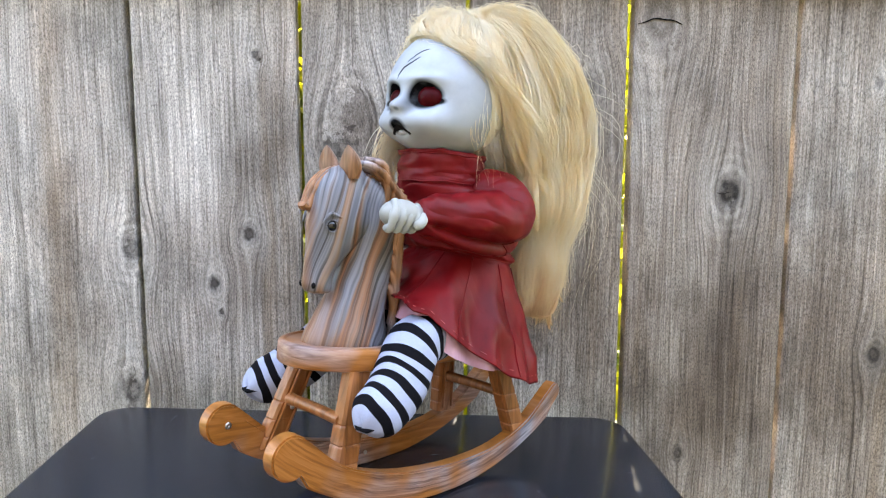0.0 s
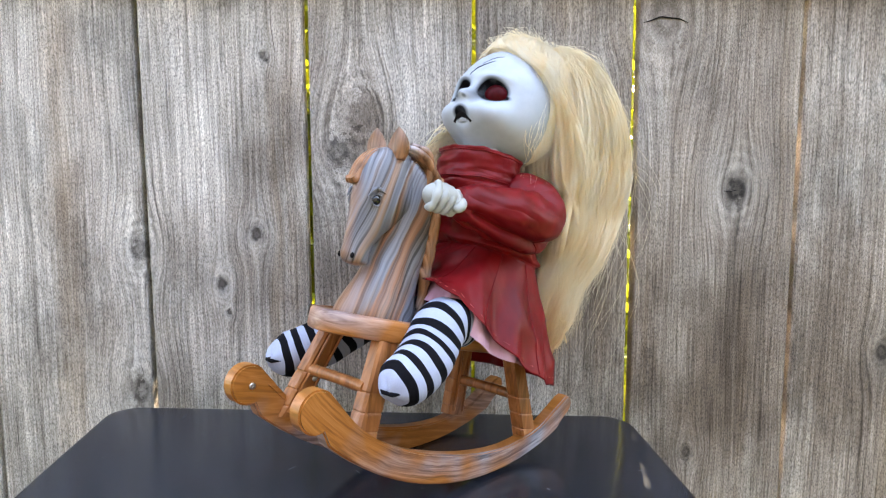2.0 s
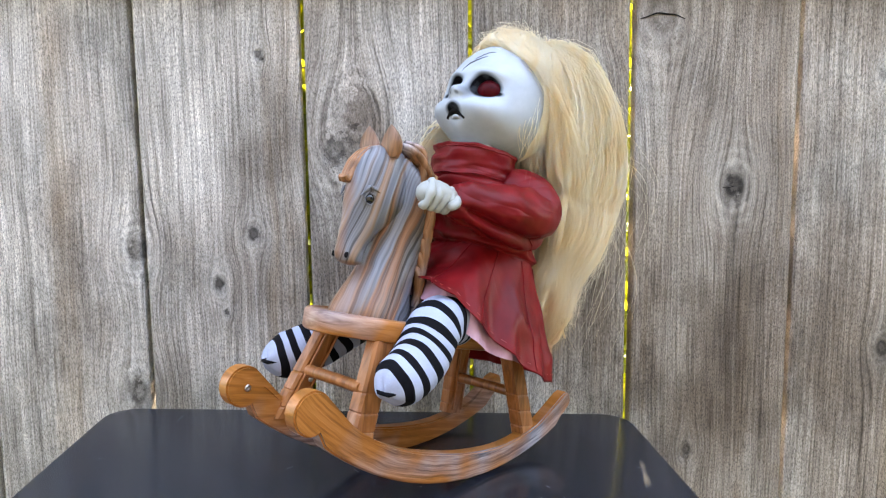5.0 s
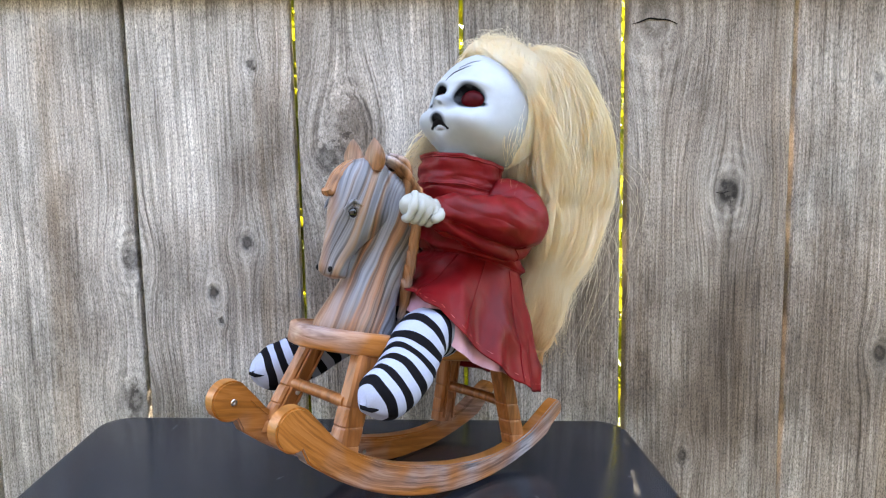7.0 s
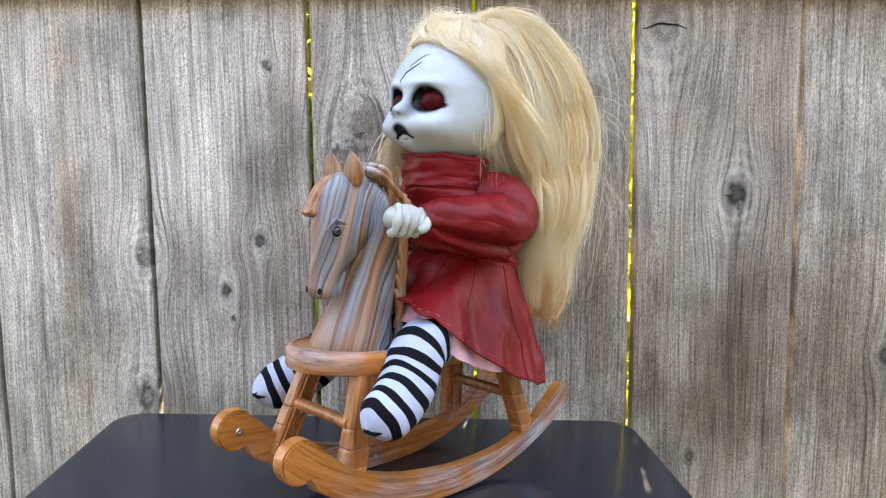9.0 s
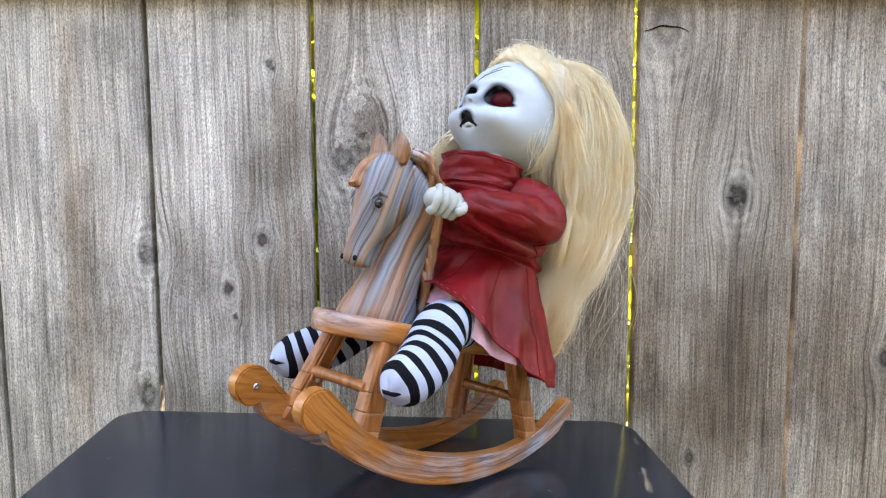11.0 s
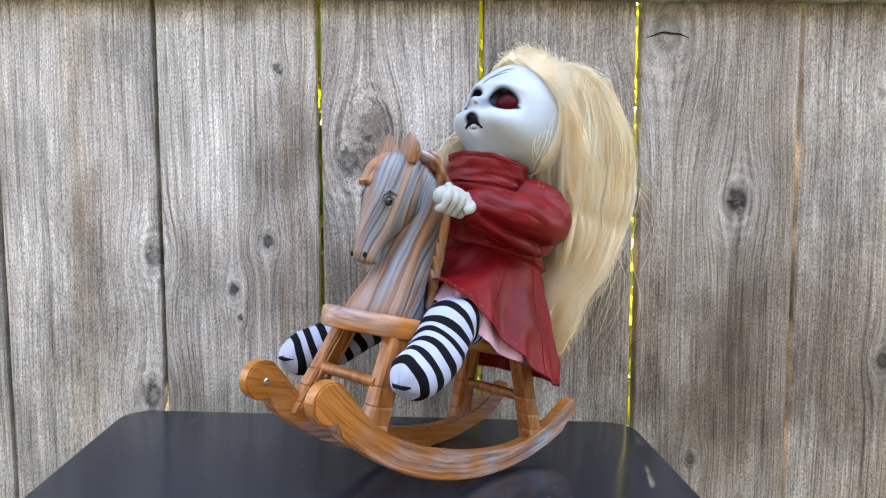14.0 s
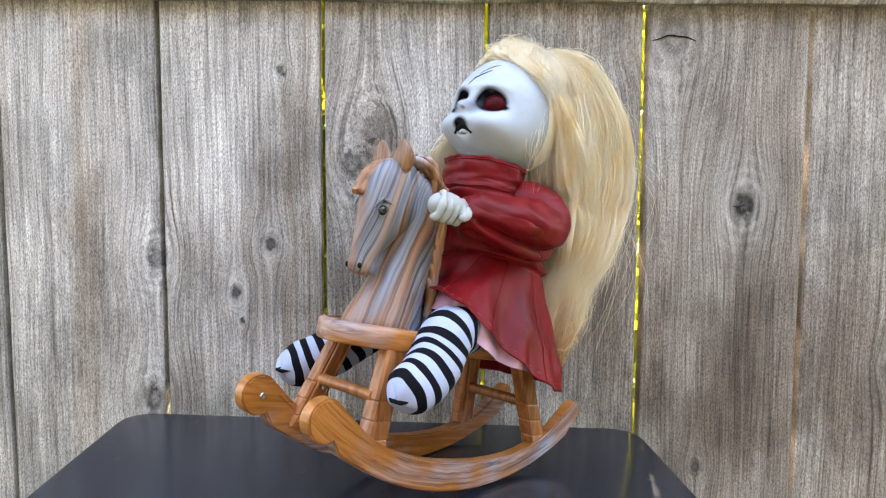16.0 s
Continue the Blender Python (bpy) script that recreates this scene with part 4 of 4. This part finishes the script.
def stocking(s, side):
    if side > 0:
        pts = [(0.0100, 0.0310, 0.1010), (0.0180, 0.0335, 0.1010), (0.0300, 0.0370, 0.0990), (0.0385, 0.0405, 0.0930), (0.0445, 0.0435, 0.0845), (0.0530, 0.0470, 0.0755), (0.0655, 0.0495, 0.0665), (0.0790, 0.0510, 0.0590)]
    else:
        pts = [(-0.010, -0.028, 0.1050), (0.014, -0.038, 0.1030), (0.032, -0.0445, 0.0870), (0.0470, -0.0490, 0.0740), (0.0610, -0.0530, 0.0655), (0.0730, -0.0560, 0.0600), (0.0840, -0.0580, 0.0560)]
    path = spline(pts, 160)
    length = np.r_[0, np.cumsum(np.linalg.norm(np.diff(path, axis=0), axis=1))]
    n = 190
    even = np.array([[np.interp(t, length, path[:, k]) for k in range(3)] for t in np.linspace(0, length[-1], n)])
    L = length[-1]
    rad, mats = [], []
    for i in range(n):
        t = i / (n - 1) * L
        r = 0.0140 + 0.0018 * math.sin(math.pi * i / n * 1.2) + (0.0014 if 0.6 < i / n < 0.9 else 0.0012)
        left = L - t
        if left < 0.013:
            r *= math.sqrt(max(0.012, 1 - (1 - left / 0.013) ** 2))
        rad.append(r)
        mats.append(2 if int((t + (0.0030 if side > 0 else 0.0083)) / 0.0053) % 2 else 3)
    K, side_v, rings = 40, None, []
    P = [Vector(p) for p in even]
    for i, p in enumerate(P):
        t = (P[min(i + 1, n - 1)] - P[max(i - 1, 0)]).normalized()
        side_v = t.cross(Vector((0, 0, 1))).normalized() if side_v is None else (side_v - t * side_v.dot(t)).normalized()
        up = t.cross(side_v)
        ring = []
        for j in range(K):
            a = 2 * math.pi * j / K
            d = side_v * math.cos(a) + up * math.sin(a)
            slip = 0.0014 * math.sin(a * 2 + 1.0) + 0.0016 * noise.noise((math.cos(a) * 1.3, math.sin(a) * 1.3, i * 0.03 + side))
            ring.append(p + d * (rad[i] + 0.0009 * noise.noise(p * 70 + d * 1.2)) + t * slip)
        rings.append(ring)
    s.rings(rings, 0, True, mats)
    # puckered toe seam
    e = P[-1]
    t = (P[-1] - P[-6]).normalized()
    w = t.cross(Vector((0, 0, 1))).normalized()
    s.tube([e - w * 0.010 + t * 0.0 - t * 0.004, e - w * 0.004 + t * 0.0004, e + w * 0.003 + t * 0.0006, e + w * 0.010 - t * 0.004], [0.0004, 0.0014, 0.0012, 0.0004], 2, 8)


def build_doll():
    s = Sketch()
    dress(s)
    for side in (1, -1):
        sleeve(s, side)
        stocking(s, side)
    s.ball((-0.042, 0, 0.112), (0.030, 0.032, 0.015), 0, 24, 10)
    s.tube([(-0.017, 0, 0.190), (-0.016, 0, 0.212), (-0.014, 0, 0.222)], 0.0165, 4, 24)
    me = s.mesh("doll", DOLL_MATS)
    ob = tagged(new("doll", me), "long-haired doll in red satin dress and striped stockings, seated", "doll")
    return ob


doll = build_doll()

# ---- the doll's head, which nods on its own ----
HEAD_MATS = [VINYL, EYE_RED, INK, LIP, HAIR, RED]
HEAD_R = (0.0395, 0.0385, 0.0425)


def face_surface(side, up):
    """Ahead of the head's centre, the bare skull's surface at a place of the face."""
    q = 1 - (side / HEAD_R[1]) ** 2 - (up / HEAD_R[2]) ** 2
    return HEAD_R[0] * math.sqrt(max(q, 0.02))


def face_relief(side, up, ahead):
    """How far the face stands out from the bare skull."""
    if ahead < 0:
        return 0.0

    def dent(s0, u0, rs, ru):
        return math.exp(-(((side - s0) / rs) ** 2) - ((up - u0) / ru) ** 2)

    r = 0.0
    for k in (-1, 1):
        r -= 0.0092 * dent(EYE_MID + k * (EYE_SIDE + 0.0008), EYE_UP + 0.0014, 0.0076, 0.0066)
        r += 0.0082 * dent(k * 0.0180, -0.0245, 0.0110, 0.0092)
        r += 0.0026 * dent(EYE_MID + k * EYE_SIDE, EYE_UP + 0.0120, 0.0100, 0.0034)
    r += 0.0074 * dent(0, -0.0265, 0.0120, 0.0125)
    r += 0.0074 * dent(0, -0.0132, 0.0042, 0.0042) + 0.0012 * dent(0, -0.006, 0.0032, 0.0060)
    r += 0.0026 * dent(0.0052, -0.0142, 0.0028, 0.0030) + 0.0026 * dent(-0.0052, -0.0142, 0.0028, 0.0030)
    r += 0.0022 * dent(0, -0.0262, 0.0080, 0.0060)
    r -= 0.0050 * dent(0, -0.0275, 0.0050, 0.0032)
    r += 0.0026 * dent(0, -0.0365, 0.0080, 0.0050)
    return r


def skull(s):
    U, V = 160, 170
    rings = []
    for i in range(V + 1):
        t = math.pi * (0.003 + 0.994 * i / V)
        ring = []
        for j in range(U):
            a = 2 * math.pi * j / U
            q = Vector((math.sin(t) * math.cos(a), math.sin(t) * math.sin(a), -math.cos(t)))
            ahead, side, up = q.x * HEAD_R[0], q.y * HEAD_R[1], q.z * HEAD_R[2]
            r = face_relief(side, up, ahead)
            # full cheeks, narrower crown
            k = 1 + 0.05 * math.exp(-(((up + 0.020) / 0.014) ** 2)) - 0.05 * smooth_step(up / 0.04)
            p = face_point(side * k + q.y * r * 0.6, up + q.z * r * 0.3, ahead * k + r)
            ring.append(p)
        rings.append(ring)
    s.rings(rings, 0)
    for k in (-1, 1):
        c = face_point(EYE_MID + k * EYE_SIDE, EYE_UP + 0.0010, face_surface(EYE_SIDE, EYE_UP) - 0.0084)
        s.ball(c, (0.0086, 0.0090, 0.0082), 1, 28, 18)
    # lips
    ah = face_surface(0, -0.0268) + face_relief(0, -0.0268, 1.0) + 0.0024
    s.tube([face_point(0.0076 * q, -0.0248 - 0.0062 * q * q, ah - 0.0010 - 0.0024 * q * q) for q in np.linspace(-1, 1, 15)], [0.0006 + 0.0030 * math.cos(q * 1.35) for q in np.linspace(-1, 1, 15)], 2, 10)
    s.tube([face_point(0.0040 * q, -0.0300 - 0.0010 * q * q, ah - 0.0018 - 0.0020 * q * q) for q in np.linspace(-1, 1, 13)], [0.0003 + 0.0012 * math.cos(q * 1.5) for q in np.linspace(-1, 1, 13)], 3, 8)

    # hairline cracks on the brow
    def crack(pts, w):
        line = spline(pts, 20)
        rng = random.Random(len(pts))
        path = []
        for i, (a, b_) in enumerate(line):
            a, b_ = a + rng.uniform(-1, 1) * 0.00035, b_ + rng.uniform(-1, 1) * 0.00035
            k = 1 - 0.05 * smooth_step(b_ / 0.04)
            path.append(face_point(a * k, b_, face_surface(a, b_) * k + face_relief(a, b_, 1.0) + 0.0001))
        s.tube(path, [w * (0.4 + 0.6 * math.sin(math.pi * (0.1 + 0.8 * i / 19))) for i in range(20)], 2, 6)

    crack([(-0.0040, 0.0030), (-0.0042, 0.0070), (-0.0010, 0.0110), (0.0038, 0.0135), (0.0085, 0.0165)], 0.0004)
    crack([(0.0000, 0.0145), (0.0045, 0.0180), (0.0080, 0.0212), (0.0115, 0.0222)], 0.0003)


CROWN = Vector((-0.35, 0.05, 0.94)).normalized()


def hair(s):
    rng = random.Random(11)
    R = (0.0405, 0.0395, 0.0435)
    ax = Vector((1, 0, 0)) - CROWN * CROWN.x
    ax.normalize()
    ay = CROWN.cross(ax)

    def scalp(polar, az, lift):
        d = CROWN * math.cos(polar) + (ax * math.cos(az) + ay * math.sin(az)) * math.sin(polar)
        return FACE_C + Vector((d.x * R[0], d.y * R[1], d.z * R[2])) * (1 + lift)

    def strand(points, r, n, k=3):
        path = spline(points, n)
        s.tube(path, [r * (0.55 + 0.45 * math.sin(math.pi * min(1, 0.25 + i / n))) * (1 if i < n - 3 else (n - i) / 4) for i in range(n)], 4, k, cap=False)

    # cap under the strands
    cap = []
    for i in range(14):
        ring = []
        for j in range(48):
            az = 2 * math.pi * j / 48
            rel = abs(math.degrees(math.atan2(math.sin(az - radians(FACE_YAW)), math.cos(az - radians(FACE_YAW)))))
            end = around(rel, [(0, 62), (40, 62), (70, 72), (95, 96), (120, 118), (180, 125)])
            ring.append(scalp(radians(0.5 + end * i / 13), az, 0.022 + 0.15 * math.cos(radians(90 * i / 13))))
        cap.append(ring)
    s.rings(cap, 4, cap=False)
    # locks: a flat tress with fine strands that share its course
    for b_ in range(560):
        if b_ % 5 < 2:
            az = radians(FACE_YAW + rng.uniform(55, 150) * (1 if rng.random() < 0.75 else -1))
        else:
            az = rng.uniform(0, 2 * math.pi)
        rel = math.degrees(math.atan2(math.sin(az - radians(FACE_YAW)), math.cos(az - radians(FACE_YAW))))
        sgn = 1 if rel >= 0 else -1
        depth = rng.random()
        start = rng.uniform(2, 26)
        front = b_ % 3 == 0
        if front:
            az = radians(FACE_YAW + rng.uniform(-80, 80))
            rel = math.degrees(az) - FACE_YAW
            sgn = 1 if rel >= -50 else -1
        lift = (0.20 + 0.10 * depth) * (0.75 if sgn < 0 else 1.0)
        q = rng.random() ** 0.8
        y = 0.047 - 0.085 * rng.random() ** 1.4
        inner = 0.90 + 0.10 * min(1, abs(y) / 0.04)
        curl = rng.uniform(0, 6.3)
        sway = Vector((0.0075 * math.cos(curl), 0.0065 * math.sin(curl), 0.004 * math.sin(2 * curl)))

        def between(a, b2, k):
            return Vector(((a[0] + (b2[0] - a[0]) * q * inner), y * k, a[1] + (b2[1] - a[1]) * q * inner))

        fall = [between((-0.052, 0.228), (-0.134, 0.246), 0.97), between((-0.074, 0.192), (-0.131, 0.190), 0.85), between((-0.090, 0.150), (-0.122, 0.135), 0.65)]
        if front:
            y = sgn * rng.uniform(0.036, 0.047)
            q = 0.35 * rng.random()
            fall = [between((-0.052, 0.222), (-0.134, 0.244), 0.97), between((-0.074, 0.190), (-0.131, 0.190), 0.85), between((-0.090, 0.150), (-0.122, 0.135), 0.65)]
        fall.append(fall[-1] + Vector((0.004 - 0.022 * rng.random() * rng.random(), 0, -0.002 - 0.036 * rng.random())))
        for k in range(26):
            tress = k == 0
            w = 0.0 if tress else 1.0
            j = lambda a: Vector((rng.gauss(0, a), rng.gauss(0, a), rng.gauss(0, a))) * w
            da = rng.gauss(0, 0.09) * w
            sink = 0.85 if tress else 1.0
            if front:
                edge = around(rel, [(-80, 58), (-50, 53), (0, 57), (35, 61), (80, 64)]) + rng.gauss(0, 2.0)
                pts = [scalp(radians(start * 0.35), az + da, 0.05), scalp(radians(start * 0.6 + 8), az + da, lift * 0.75 * sink)]
                pts.append(scalp(radians(edge * 0.62), az + da, lift * 0.9 * sink))
                pts.append(scalp(radians(edge), az + da + sgn * 0.22, 0.030 + 0.025 * rng.random()))
                pts.append(scalp(radians(70 + 6 * rng.random()), radians(FACE_YAW + sgn * (74 + 10 * rng.random())), 0.06 + 0.08 * depth))
            else:
                pts = [Vector((-0.016 - 0.022 * q, y * 0.12, 0.2985)) + j(0.002), between((-0.022, 0.305), (-0.038, 0.318), 0.45) + j(0.002),
                       between((-0.030, 0.289), (-0.064, 0.315), 0.80) + j(0.002), between((-0.040, 0.257), (-0.106, 0.287), 0.97) - sway * 0.45 + j(0.003)]
            pts += [fall[0] + sway * 0.5 + j(0.0026), fall[1] - sway + j(0.0030), fall[2] + sway + j(0.0036), fall[3] + j(0.0050)]
            if tress:
                path = spline(pts, 28)
                r0 = rng.uniform(0.0016, 0.0030)
                s.tube(path, [max(0.0003, r0 * math.sin(math.pi * min(0.94, 0.10 + 0.86 * i / 27)) ** 0.7) for i in range(28)], 4, 8, flat=0.34)
            else:
                if k > 21:
                    pts = [p + j(0.0035) if n_ > 1 else p for n_, p in enumerate(pts)]
                strand(pts, rng.uniform(0.00006, 0.00015), 16)
    # curled ends
    for k in range(26):
        y = rng.uniform(-0.012, 0.030)
        o = rng.uniform(-0.006, 0.006)
        pts = [(-0.104 + o, y, 0.165), (-0.118 + o, y, 0.138), (-0.120 + o, y + 0.002, 0.120 + o * 0.5), (-0.108 + o, y + 0.002, 0.111 + o * 0.6), (-0.088 + o, y, 0.114 + o * 0.6)]
        if k < 8:
            s.tube(spline(pts, 18), [0.0030 * math.sin(math.pi * (0.15 + 0.8 * i / 17)) + 0.0002 for i in range(18)], 4, 8, flat=0.5)
        else:
            strand([Vector(p) + Vector((rng.gauss(0, 0.002), rng.gauss(0, 0.002), rng.gauss(0, 0.002))) for p in pts], 0.0003, 18)
    # loose strands that drift off the mass
    for k in range(90):
        az = radians(FACE_YAW) + rng.uniform(1.2, 5.0)
        p = scalp(radians(rng.uniform(20, 80)), az, 0.1)
        m = Vector((-0.10 - 0.08 * rng.random(), rng.uniform(-0.03, 0.055), 0.275 - 0.09 * rng.random()))
        e = m + Vector((-0.02 + 0.05 * rng.random(), rng.uniform(-0.012, 0.012), -0.04 - 0.06 * rng.random()))
        strand([p, (p + m) / 2 + Vector((0, 0, 0.016 * rng.random())), m, e], rng.uniform(0.00010, 0.00022), 18)
    # frizz along the outer edge
    for k in range(260):
        t0 = rng.random()
        rim = spline([(-0.040, 0.312), (-0.075, 0.308), (-0.108, 0.285), (-0.134, 0.246), (-0.132, 0.190), (-0.122, 0.140)], 40)[int(t0 * 33) : int(t0 * 33) + 7]
        y = rng.uniform(-0.02, 0.045)
        o = rng.gauss(0.002, 0.005)
        strand([Vector((p[0] - o * n_ / 4 + rng.gauss(0, 0.0012), y, p[1] + o * n_ / 6 + rng.gauss(0, 0.0012))) for n_, p in enumerate(rim)], rng.uniform(0.00008, 0.00018), 14)
    # short ends that break the fringe
    for k in range(120):
        a0 = radians(FACE_YAW + rng.uniform(-70, 75))
        p = scalp(radians(rng.uniform(14, 30)), a0, 0.10)
        q_ = scalp(radians(rng.uniform(54, 60)), a0 + rng.gauss(0, 0.06), 0.06)
        e = scalp(radians(rng.uniform(62, 68)), a0 + rng.gauss(0.05, 0.12), 0.035)
        strand([p, q_, e], rng.uniform(0.00012, 0.00030), 12)
    # thin wisps by the near temple
    for k in range(46):
        a0 = radians(FACE_YAW + rng.uniform(78, 104))
        p, q = scalp(radians(rng.uniform(50, 70)), a0, 0.05), scalp(radians(rng.uniform(95, 125)), a0 + 0.15, 0.07)
        e = Vector((q.x + rng.uniform(-0.035, 0.002), q.y + rng.uniform(0.0, 0.006), rng.uniform(0.196, 0.225)))
        strand([p, q, e], rng.uniform(0.00006, 0.00015), 16)
    # lengths behind the far cheek
    for k in range(200):
        a0 = radians(FACE_YAW - rng.uniform(85, 130))
        p, q = scalp(radians(rng.uniform(40, 70)), a0, 0.06), scalp(radians(rng.uniform(95, 110)), a0, 0.04 + 0.06 * rng.random())
        e = Vector((rng.uniform(-0.030, 0.012), -0.036 - 0.016 * rng.random(), rng.uniform(0.165, 0.215)))
        strand([p, q, (q + e) / 2 + Vector((0.004, -0.004, 0)), e], rng.uniform(0.0003, 0.0006), 16)


def build_head():
    s = Sketch()
    skull(s)
    hair(s)
    # satin tie at the crown
    for k in (-1, 1):
        s.tube(spline([(-0.034, 0.006, 0.3130), (-0.038, 0.006 + k * 0.005, 0.3190), (-0.036, 0.006 + k * 0.008, 0.3165), (-0.034, 0.006, 0.3135)], 14), 0.0013, 5, 8, flat=0.5)
    me = s.mesh("head", HEAD_MATS)
    ob = tagged(new("head", me), "pale grey face with blackened eye sockets and long blond hair")
    ob.parent = doll
    return ob


doll_head = build_head()

# ---- rocking ----
BASE, HEADING = Vector((-0.0571, -0.1659, TABLE_Z)), 43.94
PIVOT = Vector((-0.0272, 0.0, 0.1686))
PERIOD = 1.481
ROCK = (11.365, -5.076, -1.508, -0.429, -0.439)
NOD = (8.508, -6.068, -0.570, -1.519, -1.775)
# seconds, degrees by which the rocking and the nodding leave the even swing
DRIFT = (
    (0, 0.73, -0.05),
    (0.5, 0.22, -0.66),
    (1, 0.33, 0.14),
    (1.5, 0.14, 0.30),
    (2, 1.21, -0.75),
    (2.5, -0.88, -0.45),
    (3, 0.37, 0.53),
    (3.5, 0.64, 0.24),
    (4, -0.63, -0.24),
    (4.2, -0.50, -2.20),
    (6.3, 0.55, -0.50),
    (6.5, 1.15, 1.03),
    (7, -0.02, 1.01),
    (7.5, 2.30, 0.79),
    (8, -1.10, 1.27),
    (8.5, 1.45, -0.38),
    (9, 0.00, 0.85),
    (9.2, -1.00, -0.40),
    (11.3, -0.50, 2.60),
    (11.5, 0.80, -0.37),
    (12, -0.95, 0.60),
    (12.5, 0.54, -0.41),
    (13, -0.45, 0.13),
    (13.5, 0.05, -0.08),
    (14, -0.75, 1.33),
    (14.5, -0.72, 0.20),
    (15, -0.45, -0.94),
    (15.5, -0.25, -0.03),
    (16, 1.14, 0.56),
)


def swing(c, t):
    w = 2 * math.pi * t / PERIOD
    return c[0] + c[1] * math.cos(w) + c[2] * math.sin(w) + c[3] * math.cos(2 * w) + c[4] * math.sin(2 * w)


def horse_pose(t):
    lean = swing(ROCK, t) + float(np.interp(t, [d[0] for d in DRIFT], [d[1] for d in DRIFT]))
    turn = pose(0, 0, 0, 0, 0, 180 + HEADING)
    ahead = turn.to_3x3() @ Vector((1, 0, 0))
    at = BASE - ahead * (ROCK_R * radians(lean)) + Vector((0, 0, ROCK_R))
    return Matrix.Translation(at) @ turn @ pose(0, 0, 0, 0, -lean, 0) @ Matrix.Translation((0, 0, -ROCK_R))


def head_pose(t):
    nod = swing(NOD, t) + float(np.interp(t, [d[0] for d in DRIFT], [d[2] for d in DRIFT]))
    return Matrix.Translation(PIVOT) @ pose(0, 0, 0, 0, -nod, 0) @ Matrix.Translation(-PIVOT)


def motions():
    times = [k / 10 for k in range(161)]
    walk(horse, [(t, horse_pose(t)) for t in times])
    walk(doll, [(t, horse_pose(t)) for t in times])
    walk(doll_head, [(t, head_pose(t)) for t in times])


motions()
